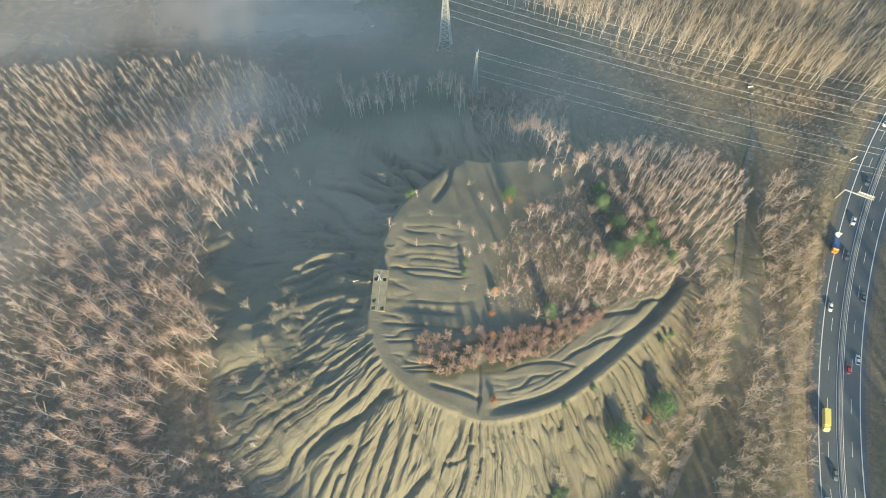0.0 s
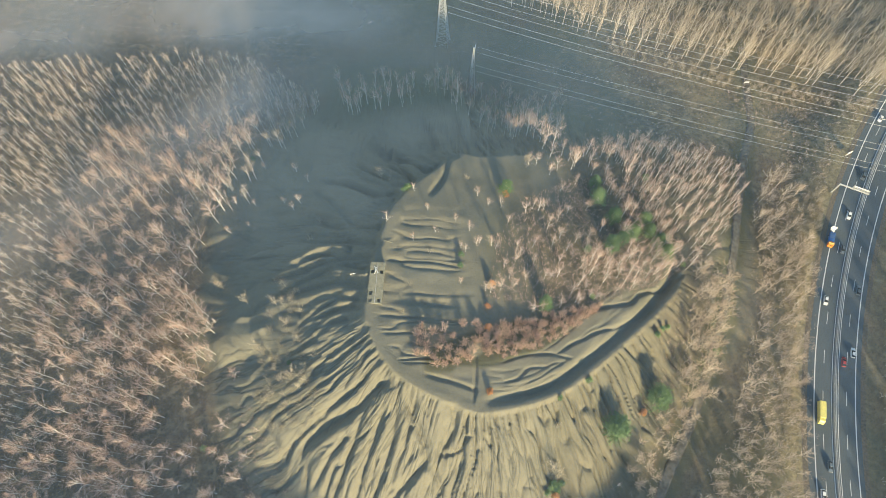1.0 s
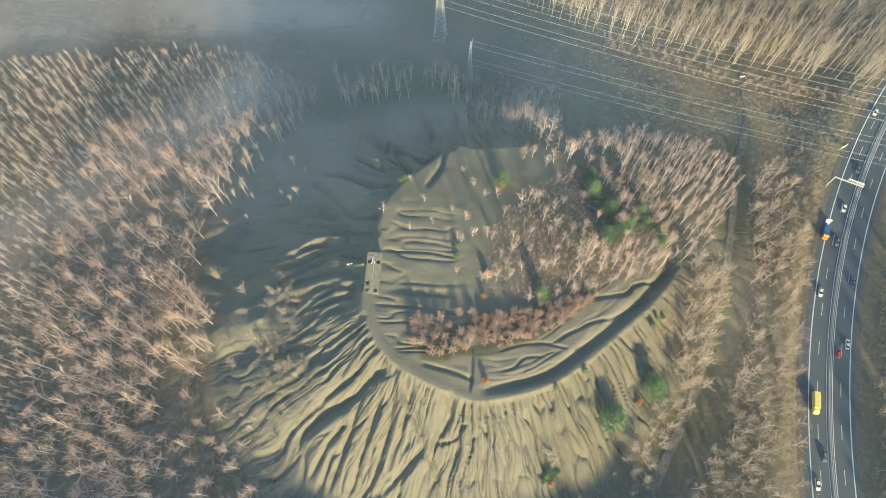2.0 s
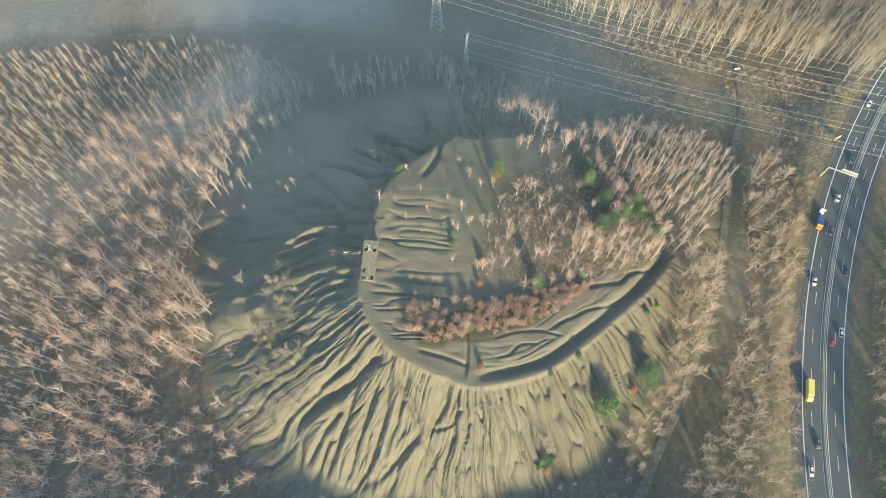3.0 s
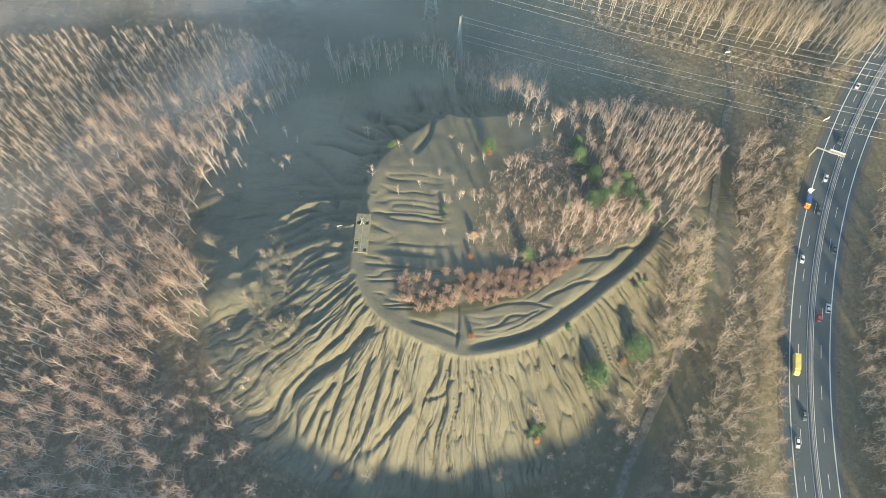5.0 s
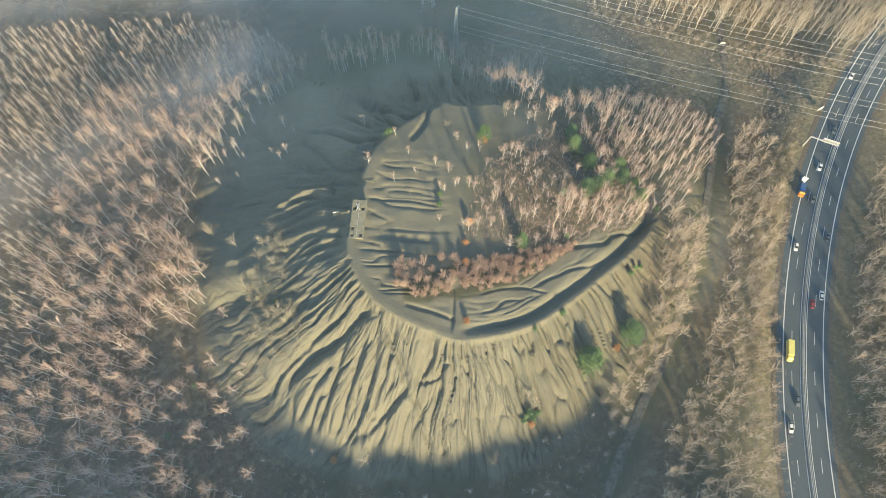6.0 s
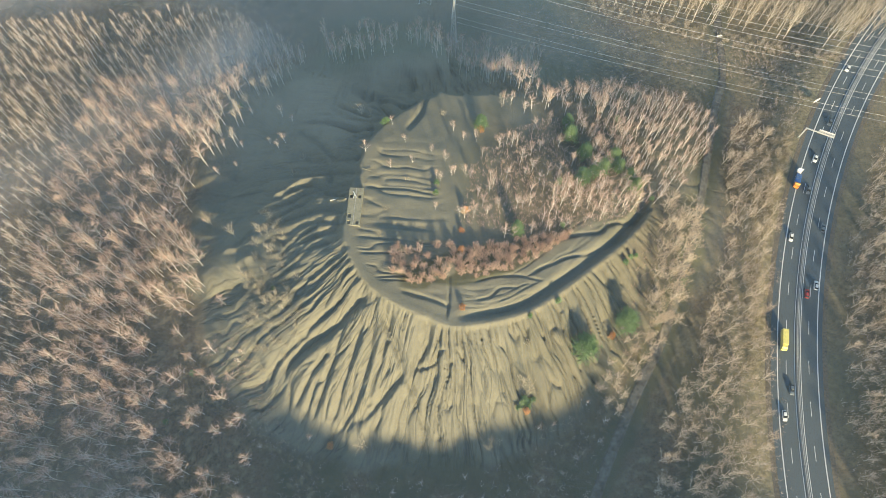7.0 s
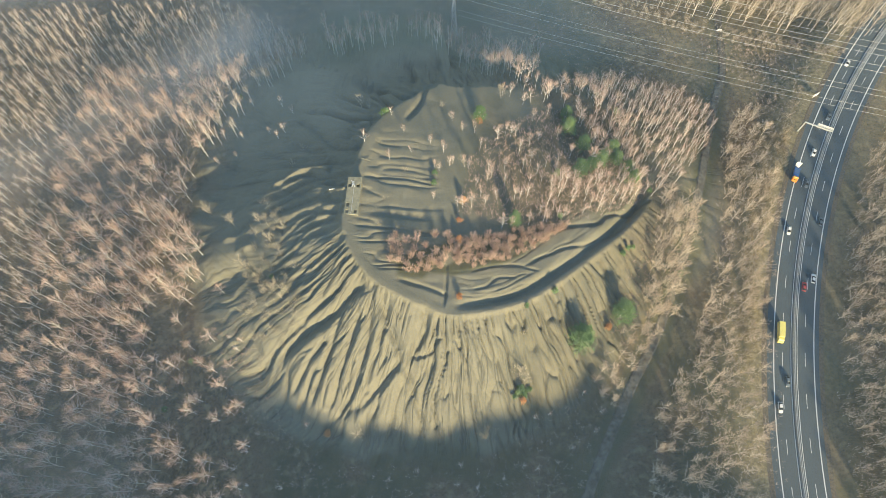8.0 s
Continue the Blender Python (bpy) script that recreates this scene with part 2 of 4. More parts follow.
MIDDLE_GULLIES = [
    ([(-5, 34.1), (-7.3, 27.6), (-9.4, 18.7), (-12.3, 12.8), (-14.8, 6.2), (-18.4, 1), (-22, -2.8)], 2.0, 2.3),
    ([(-8.6, 36), (-6.6, 27.6), (-4.5, 22.8), (-2.7, 17), (-2.9, 13.4), (-6.2, 10.2), (-10.6, 6), (-16.6, 0.4), (-23, -5)], 3.0, 3.7),
    ([(6.9, 31.5), (7.9, 25.3), (5.7, 20.4), (2.6, 16.6), (0, 11.7), (1.8, 7), (3.2, 1.4), (5.2, -3.3), (8, -12)], 1.7, 2.2),
    ([(13, 21.5), (10.8, 19.2), (8, 16.2), (2, 15.4)], 1.4, 1.8),
    ([(17.9, 22.1), (20.9, 16.2), (25.1, 10.5), (29, 0)], 1.4, 1.0),
    ([(23, 25.5), (27.2, 20.7), (32, 12.5)], 1.3, 0.9),
    ([(33, 26), (39, 17.9), (45, 14)], 1.3, 1.0),
    ([(10.9, 26.8), (8.6, 11.5), (10.2, 2.5), (11, -9)], 1.3, 1.1),
    ([(14.9, 25.5), (14.8, 13.5), (17.8, 2.9), (20.5, -8)], 1.3, 1.0),
]
WEST_GULLIES = [
    ([(-22.5, 60.5), (-34, 60.4), (-43.9, 56), (-49, 54.2), (-58, 50.6)], 1.9, 2.1),
    ([(-23.5, 65), (-35.8, 64.4), (-42.7, 60.4), (-53, 55.4)], 1.7, 1.9),
    ([(-33, 69.4), (-42, 66.4), (-52, 61.5)], 1.6, 1.7),
    ([(-20.5, 56), (-29.9, 52.4), (-38.5, 48), (-48, 42)], 1.9, 2.2),
    ([(-21, 53.4), (-31.1, 48.6), (-40.4, 44.9), (-50, 39.5)], 1.9, 2.2),
    ([(-20, 49.2), (-26.2, 44.6), (-32, 41.5), (-38, 36)], 1.6, 1.7),
    ([(-62, 54), (-66, 51), (-72, 46)], 2.0, -1.4),
    ([(-62, 63.6), (-66, 63.4), (-72, 63)], 1.8, -1.2),
    ([(-64, 70), (-70, 69.4), (-80, 70.6)], 2.0, -1.6),
]
SLOPE_GULLIES = [
    ([(-21.5, 70), (-28.8, 73.6), (-37.7, 75.6), (-50.9, 75.8), (-66, 76.4)], 3.6, 3.2),
    ([(-21, 66), (-29.4, 68), (-37, 70.8), (-46, 69.6)], 2.2, 1.8),
    ([(-19, 81), (-28.5, 84.4), (-41.1, 85.6), (-50.7, 83.6), (-60.9, 84), (-75, 84.6)], 2.6, 2.6),
    ([(-21, 76.4), (-28, 80), (-36.1, 82.2), (-45.9, 80.2), (-53.6, 78.6), (-66.7, 73.6), (-76, 68)], 2.2, 2.0),
    ([(-17, 86), (-26.9, 91), (-37.2, 93.6), (-50, 98.4), (-60, 102.4)], 3.4, 3.0),
    ([(-31, 95.4), (-43.4, 99.4), (-54.6, 104.6), (-66, 113)], 2.8, 2.0),
    ([(-17, 95), (-27.6, 98.2), (-34.7, 107.4), (-40.9, 115), (-52, 126)], 3.6, 3.0),
    ([(-8, 113), (-18, 117), (-28, 124), (-38, 136)], 3.2, 2.4),
    ([(3, 124), (-4, 132), (-12, 142), (-18, 154)], 3.4, 2.4),
    ([(-30, 88.6), (-36, 90.6), (-43, 91.6), (-52, 90), (-60, 88.6)], 2.3, -2.8),
    ([(-40, 88), (-52, 86.8), (-63.3, 84.6), (-71, 84.4)], 1.8, -1.5),
    ([(-22, 74.6), (-26, 76), (-31, 78)], 1.5, -1.4),
    ([(-13, 106), (-19.3, 108), (-24, 106.6), (-31, 107)], 2.2, -2.0),
]
TOP_GULLIES = [
    ([(12.5, 131.5), (7, 127), (5, 119), (1.5, 112), (-1, 108)], 1.9, 1.5),
    ([(15, 48), (15, 40), (13.9, 30)], 1.0, 1.0),
    ([(104, 87), (97, 82.4), (91.5, 77.9), (85.6, 76.7), (80.5, 74.7), (76.4, 71.1), (67.6, 69.2), (58, 66.6), (50, 64.6)], 1.3, 1.7),
    ([(90.5, 72.9), (82.5, 67.3), (71.7, 61.9), (61.8, 58.7), (55.8, 55.6), (49.9, 52.7), (44, 49)], 1.0, 1.1),
    ([(52, 47.6), (43, 49), (36.4, 48.7), (29.9, 47.2), (23, 44.6)], 0.9, 0.7),
    ([(42, 44.4), (34, 43.5), (29.6, 39.6), (23, 38)], 0.9, 0.65),
    ([(16, 34.6), (8.9, 37), (3, 38.4), (-3, 40)], 1.3, 1.0),
]


def land(x, y, rills=False):
    """Height of the ground, how bare it is, and the height without erosion."""
    shape = x.shape
    x, y = x.ravel().astype(float), y.ravel().astype(float)
    base = plain_height(x, y)
    z, bare = base.copy(), np.zeros(x.shape)
    m = (x > -150) & (x < 190) & (y > -70) & (y < 230)
    px, py, b0 = x[m], y[m], base[m]
    d, i = near_line(px, py, CREST_LINE)
    aim = CREST_AIM[i]
    off = (px - CREST_LINE[i, 0]) * aim[:, 0] + (py - CREST_LINE[i, 1]) * aim[:, 1]
    d = np.sqrt(np.maximum(d * d - off * off, 0))
    s = CREST_AT[i] + np.clip(off / (1 + 0.02 * d), -0.5, 0.5)
    nx, ny = CREST_LINE[i, 0], CREST_LINE[i, 1]
    within = inside(px, py, [tuple(p) for p in CREST_LINE])
    u = s + 22 * np.interp(s, CREST_AT, CREST_TURN)
    west = np.maximum(step(-10, -20, nx) * step(50, 64, py), step(98, 112, py) * step(24, 8, nx))
    east = step(70, 108, nx)
    slope = 0.75 - west * (0.09 + 0.12 * step(60, 160, py)) - 0.2 * east
    top = summit(nx, ny)
    run = d - 0.9 * (1 - np.exp(-d / 0.9))
    fall = top - slope * run
    k = 3.5
    out = b0 + k * np.logaddexp(0, (fall - b0) / k) * step(13, 38, np.abs(road_offset(px, py) - 5))
    rise = np.clip((out - b0) / 9, 0, 1)
    ua = u + 3.0 * (grain(px / 14, py / 14, 11) - 0.5)
    ua = ua + 8 * (grain(px / 17, py / 17, 61) - 0.5) * west
    ub = ua + 1.6 * (grain(px / 4.5, py / 4.5, 64) - 0.5)
    ragged = 0.6 * (grain(px / 1.7, py / 1.7, 71) - 0.5) + 0.6 * (grain(px / 5, py / 5, 72) - 0.5)
    carved, close_by = np.zeros(px.shape), np.zeros(px.shape)
    for line, w, deep in SOUTH_GULLIES + MIDDLE_GULLIES + WEST_GULLIES + SLOPE_GULLIES + TOP_GULLIES:
        c = smooth_curve(line, 16)
        lo, hi = c.min(0) - w - 3, c.max(0) + w + 3
        box_of = np.flatnonzero((px > lo[0]) & (px < hi[0]) & (py > lo[1]) & (py < hi[1]))
        gd, gi = near_line(px[box_of], py[box_of], c)
        along = gi / len(c)
        ends = step(0, 0.10, along) * step(1.0, 0.8, along)
        reach = np.clip(1 - np.maximum(gd + ragged[box_of] * min(1, w / 3), 0) / w, 0, 1)
        carved[box_of] += deep * reach ** 1.25 * ends
        close_by[box_of] = np.maximum(close_by[box_of], ends * np.clip(1.5 - gd / w, 0, 1) * step(1.5, 3.0, w))
    deepen = 0.45 + 0.55 * step(3, 18, d)
    cut = (2.4 * channel(ua / 9, d / 60, 1) + 2.0 * channel(ub / 4.6, d / 30, 2)) * deepen + (1.4 * channel(ub / 2.7, d / 18, 3) ** 1.3 + 0.7 * channel(ub / 1.8, d / 10, 73) * step(64, 56, px)) * (1.15 - 0.5 * step(6, 24, d)) * (1 + 0.8 * step(6, 20, nx))
    soft = 3.0 * (grain(ua / 9, d / 30, 4) - 0.4) + 4.2 * channel(ua / 8, d / 26, 7) + 2.6 * channel(ua / 4.2, d / 16, 27) + 1.4 * (grain(px / 5, py / 5, 74) - 0.5)
    soft = soft * (1 - 0.75 * step(22, 42, d)) + 0.9 * channel(ub / 2.2, d / 14, 76)
    erode = (cut * (1 - west) + soft * west) * (1 - 0.8 * east)
    out = out - erode * step(0.1, 1.7 + 1.5 * west, d) * rise * (1 - 0.85 * close_by)
    plateau = summit(px, py)
    ripple = (0.95 * channel(px / 45, py / 4.4 + 0.55 * grain(px / 13, py / 10, 12), 8) ** 1.7 + 0.7 * channel(px / 20, py / 2.7 + 0.5 * grain(px / 7, py / 5, 13), 19) ** 1.7) * step(16, 4, px + 6 * (grain(px / 5, py / 5, 75) - 0.5)) * step(36, 44, py) * step(104, 94, py) * step(2.5, 6, d)
    trench = step(14, 30, nx) * step(98, 84, ny)
    depth = trench * (2.4 + 1.0 * step(60, 105, nx)) * np.exp(-((d - 3.7) / (1.8 + 0.6 * step(60, 105, nx))) ** 2)
    ledge = trench * (0.4 * channel(d / 3.6 + 0.9 * grain(px / 13, py / 13, 14), s / 45, 9) ** 1.8 + 0.45 * channel(d / 1.9 + 0.7 * grain(px / 7, py / 7, 17), s / 24, 18) ** 1.8) * step(26, 17, d)
    inner = plateau - ripple - depth - ledge + 0.35 * (grain(px / 4, py / 4, 10) - 0.5)
    blend = step(0, 3.2, d)
    inner = inner * blend + top * (1 - blend)
    h = np.where(within, inner, out)
    h = h - carved
    z[m] = h
    across, down, rilled = y.copy(), x.copy(), np.zeros(x.shape)
    across[m], down[m] = ua, d
    wooded = step(20, 46, px + 12 * (grain(px / 12, py / 12, 23) - 0.5)) * step(150, 126, py + 0.5 * px) + step(46, 70, px)
    # extra litter on north-west toe and south-east slope darkens them, standing in for shade
    bare[m] = np.where(within, 1 - np.clip(0.75 * wooded, 0, 0.8) * np.where(trench > 0, step(13, 22, d), 1),
                       step(0.25 + 0.2 * west * step(80, 92, py), 0.7 + 0.3 * west * step(80, 92, py), rise) * (1 - 0.2 * step(24, 48, nx + 16 * (grain(px / 9, py / 9, 25) - 0.5)) - 0.35 * step(66, 92, nx)))
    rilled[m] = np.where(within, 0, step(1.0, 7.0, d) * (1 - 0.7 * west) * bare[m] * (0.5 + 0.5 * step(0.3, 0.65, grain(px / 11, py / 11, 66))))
    if rills:
        return z.reshape(shape), bare.reshape(shape), across, down, rilled
    return z.reshape(shape), bare.reshape(shape)


def height(x, y):
    z, _ = land(np.array([x], float), np.array([y], float))
    return float(z[0])


def axis(stretches, far, coarse):
    """Grid lines in stretches of (start, end, step), growing beyond them to the far ends."""
    mid = np.concatenate([np.arange(a, b, w) for a, b, w in stretches])
    left, right = [], []
    for p, w, sign, out in ((mid[0], stretches[0][2], -1, left), (mid[-1], stretches[-1][2], 1, right)):
        while abs(p) < far:
            w = min(w * 1.12, coarse if abs(p) < 400 else 400)
            p += sign * w
            out.append(p)
    return np.array([*left[::-1], *mid, *right])


def raw_mesh(name, verts, faces, mats, index=None, attributes=(), smooth=False):
    """A mesh from arrays: verts (n, 3), faces (n, 3 or 4)."""
    me = bpy.data.meshes.new(name)
    verts, faces = np.asarray(verts, np.float32), np.asarray(faces, np.int32)
    n, c = faces.shape
    me.vertices.add(len(verts))
    me.vertices.foreach_set("co", verts.ravel())
    me.loops.add(n * c)
    me.loops.foreach_set("vertex_index", faces.ravel())
    me.polygons.add(n)
    me.polygons.foreach_set("loop_start", np.arange(0, n * c, c, dtype=np.int32))
    if index is not None:
        me.polygons.foreach_set("material_index", np.asarray(index, np.int32))
    for key, values in attributes:
        a = me.attributes.new(key, "FLOAT", "POINT")
        a.data.foreach_set("value", np.asarray(values, np.float32))
    me.polygons.foreach_set("use_smooth", np.full(n, smooth))
    for k in mats:
        me.materials.append(k)
    me.update(calc_edges=True)
    return me


def build_ground():
    gx, gy = axis([(-80, -54, 0.8), (-54, 66, 0.35), (66, 112, 0.7), (112, 168, 1.2), (168, 236, 2.5)], 2600, 8), axis([(-18, -8, 0.7), (-8, 58, 0.35), (58, 104, 0.5), (104, 134, 0.85), (134, 200, 3.0)], 2600, 8)
    X, Y = np.meshgrid(gx, gy)
    Z, bare, across, down, rilled = land(X, Y, True)
    n, w = X.size, len(gx)
    k = np.arange(n).reshape(X.shape)
    faces = np.stack([k[:-1, :-1], k[:-1, 1:], k[1:, 1:], k[1:, :-1]], -1).reshape(-1, 4)
    off = np.abs(road_offset(X, Y) - 5)
    grass = np.clip(step(36, 13, off) * (0.75 + 0.4 * grain(X / 6, Y / 6, 51)) + step(215, 235, Y) * step(60, 10, X) * step(-80, -30, X) * 0.3 + step(110, 150, X) * step(148, 172, Y) * step(260, 200, Y) * (0.15 + 0.45 * grain(X / 13, Y / 9, 56)), 0, 1)
    # darker olive ground along the track, mossy turf between the shrubs on the heap
    d, _ = near_line(X.ravel(), Y.ravel(), PATH_LINE)
    turf_shade = step(9, 4, d.reshape(X.shape) + 4 * (grain(X / 7, Y / 7, 52) - 0.5)) * 0.85
    turf_shade = np.maximum(turf_shade, step(1.0, 0.75, np.hypot((X - 22) / 31, (Y - 51 - 0.3 * (X - 22)) / 8)) * step(0.3, 0.6, grain(X / 5, Y / 5, 53)))
    turf_shade = np.maximum(turf_shade, step(95, 110, X) * step(45, 10, Y) * step(-70, -40, Y) * step(0.35, 0.7, grain(X / 16, Y / 16, 54)) * 0.8)
    turf_shade = np.maximum(turf_shade, step(14, 24, X) * step(64, 70, Y) * step(140, 120, Y) * step(110, 100, X) * step(0.45, 0.7, grain(X / 9, Y / 9, 55)) * 0.35)
    turf_shade = np.maximum(turf_shade, step(-9, -17, Y) * step(-65, -40, Y) * step(-60, -45, X) * step(85, 70, X) * step(0.25, 0.6, grain(X / 10, Y / 10, 59)) * 0.7)
    # south-east slope darkened by turf colour, in place of the shade on it
    turf_shade = np.maximum(turf_shade, step(0, 4, 0.86 * X - 5 - Y) * step(26, 50, X) * step(-18, 0, Y) * step(120, 90, X) * (0.1 + 0.3 * grain(X / 5, Y / 7, 78)))
    verge = road_offset(X, Y) - 5
    grass = np.where((verge > 0) & (verge < 90), grass * 0.4, grass)
    turf_shade = np.maximum(turf_shade, step(15, 22, verge) * step(120, 90, verge) * step(0.35, 0.55, grain(X / 8, Y / 8, 58)) * 0.4)
    field = step(150, 185, Y) * step(-90, -40, X) * step(130, 60, X) * (0.35 + 0.6 * grain(X / 25, Y / 18, 57)) * step(400, 300, Y)
    me = raw_mesh("ground", np.stack([X, Y, Z], -1).reshape(-1, 3), faces, [GROUND], None, (("spoil", bare.ravel()), ("grass", grass.ravel()), ("across", across), ("down", down), ("rilled", rilled), ("turf_shade", turf_shade.ravel()), ("field", field.ravel())), True)
    return tagged(new("ground", me), "grey eroded spoil heap rising from a brown forest floor", "ground", kind="structure")


build_ground()


# ---- trees ----
def tube(a, b, ra, rb, sides, bag, kind):
    d = b - a
    n = np.linalg.norm(d) + 1e-9
    d = d / n
    side = np.cross(d, (0.3, 0.9, 0.2))
    side /= np.linalg.norm(side) + 1e-9
    up = np.cross(d, side)
    start = len(bag["v"])
    for c, r in ((a, ra), (b, rb)):
        for k in range(sides):
            t = 2 * math.pi * k / sides
            bag["v"].append(c + r * (math.cos(t) * side + math.sin(t) * up))
    for k in range(sides):
        j = (k + 1) % sides
        bag["f"] += [(start + k, start + j, start + sides + j), (start + k, start + sides + j, start + sides + k)]
        bag["m"] += [kind, kind]


def sliver(a, b, w, bag, kind, rng):
    side = np.cross(b - a, rng.normal(size=3))
    side *= w / (np.linalg.norm(side) + 1e-9)
    start = len(bag["v"])
    bag["v"] += [a - side, a + side, b]
    bag["f"].append((start, start + 1, start + 2))
    bag["m"].append(kind)


def unit(v):
    return v / (np.linalg.norm(v) + 1e-9)


def bare_tree(seed, tall=12.0, spread=0.22, limbs=11, subs=4, twigs=6, first=0.35, fine=1.0, reach=0.48):
    """A leafless tree: material 0 bark, 1 twigs. Its limbs rise in a fan from the upper trunk and end in brooms of fine twigs."""
    rng = np.random.default_rng(seed)
    bag = {"v": [], "f": [], "m": []}
    lean = rng.normal(0, 0.045, 2)
    root = np.array([0, 0, -0.4])
    pts = [root]
    for k in range(1, 5):
        f = k / 4
        pts.append(root + np.array([*(lean * tall * f ** 1.5 + rng.normal(0, 0.004, 2) * tall), tall * f * 0.93]))
    r = 0.0085 * tall
    for k in range(4):
        tube(pts[k], pts[k + 1], r * (1 - k / 4.3), r * (1 - (k + 1) / 4.3), 4, bag, 0)
    for i in range(limbs):
        f = first + (0.95 - first) * (i + rng.random()) / limbs
        k = min(3, int(f * 4))
        a = pts[k] + (pts[k + 1] - pts[k]) * (f * 4 - k)
        t = i * 2.4 + rng.normal(0, 0.4)
        flat = rng.uniform(0.35, 1.25) * spread * 3.0
        d = unit(np.array([math.cos(t) * flat, math.sin(t) * flat, 1.0]))
        length = tall * min(reach, (1.12 - f) * 1.54 * reach) * rng.uniform(0.7, 1.1)
        mid = a + d * length * 0.5
        bend = unit(d + rng.normal(0, 0.05, 3) + np.array([0, 0, 0.05]))
        end = mid + bend * length * 0.5
        rr = r * 0.26 * (1.25 - f) + 0.018
        tube(a, mid, rr, rr * 0.65, 3, bag, 0)
        sliver(mid, end, rr * 0.9, bag, 0, rng)
        for j in range(subs):
            g = 0.15 + 0.85 * (j + rng.random()) / subs
            o = a + (mid - a) * g * 2 if g < 0.5 else mid + (end - mid) * (g - 0.5) * 2
            way = unit((d if g < 0.5 else bend) + rng.normal(0, 0.18, 3))
            e = o + way * rng.uniform(0.08, 0.15) * tall
            sliver(o, e, 0.02 * fine, bag, 0 if j % 4 == 0 else 1, rng)
            for _k in range(twigs):
                q = o + (e - o) * rng.uniform(0.1, 1.0)
                sliver(q, q + unit(way + rng.normal(0, 0.6, 3)) * rng.uniform(0.055, 0.125) * tall, 0.0135 * fine, bag, 1, rng)
    return np.array(bag["v"]), np.array(bag["f"]), np.array(bag["m"])


def broom_bush(seed, tall=3.6, wide=1.9, stems=9, twigs=26, fine=1.0):
    """A round bush of many thin stems from one root: material 0 bark, 1 twigs."""
    rng = np.random.default_rng(seed)
    bag = {"v": [], "f": [], "m": []}
    for i in range(stems):
        t = i * 2.4 + rng.normal(0, 0.3)
        out = wide * math.sqrt((i + 0.5) / stems) * rng.uniform(0.75, 1.05)
        foot = np.array([math.cos(t) * out * 0.5, math.sin(t) * out * 0.5, -0.2])
        tip = np.array([math.cos(t) * out, math.sin(t) * out, tall * (0.8 - 0.3 * (out / wide) ** 2) * rng.uniform(0.8, 1.1)])
        knee = (foot + tip) / 2 + np.array([-math.cos(t), -math.sin(t), 0.3]) * 0.12 * out
        tube(foot, knee, 0.045, 0.03, 3, bag, 0)
        tube(knee, tip, 0.03, 0.008, 3, bag, 0)
        for _ in range(twigs):
            g = rng.uniform(0.15, 1.0)
            o = foot + (knee - foot) * g * 2 if g < 0.5 else knee + (tip - knee) * (g - 0.5) * 2
            way = unit(unit(tip - foot) + rng.normal(0, 0.5, 3) + np.array([0, 0, 0.3]))
            sliver(o, o + way * rng.uniform(0.16, 0.34) * tall, 0.024 * fine, bag, 1, rng)
    return np.array(bag["v"]), np.array(bag["f"]), np.array(bag["m"])


def scatter(poly, gap, seed, keep=1.0, clump=0.0):
    """Points spread over a plan polygon, gap metres apart, with a random jitter and gaps."""
    rng = np.random.default_rng(seed)
    p = np.array(poly)
    lo, hi = p.min(0), p.max(0)
    gx, gy = np.meshgrid(np.arange(lo[0], hi[0], gap), np.arange(lo[1], hi[1], gap))
    x = gx.ravel() + rng.uniform(-0.5, 0.5, gx.size) * gap
    y = gy.ravel() + rng.uniform(-0.5, 0.5, gx.size) * gap
    m = inside(x, y, poly) & (rng.random(x.size) < keep * (1 - clump + 2 * clump * grain(x / 14, y / 14, seed)))
    return x[m], y[m]


def forest(name, templates, mats, spots, label, low=0.75, high=1.25, seed=1):
    """Many trees as one mesh."""
    rng = np.random.default_rng(seed)
    x, y = spots
    z, _ = land(x, y)
    V, F, M, T, base = [], [], [], [], 0
    for i in range(len(x)):
        v, f, m = templates[rng.integers(len(templates))]
        a, s = rng.uniform(0, 6.283), rng.uniform(low, high)
        c, q = math.cos(a) * s, math.sin(a) * s
        V.append(np.stack([v[:, 0] * c - v[:, 1] * q + x[i], v[:, 0] * q + v[:, 1] * c + y[i], v[:, 2] * s * rng.uniform(0.9, 1.1) + z[i]], -1))
        F.append(f + base)
        M.append(m)
        T.append(np.full(len(v), rng.random()))
        base += len(v)
    me = raw_mesh(name, np.vstack(V), np.vstack(F), mats, np.concatenate(M), (("tone", np.concatenate(T)),))
    return tagged(new(name, me), label, "trees", kind="stuff")


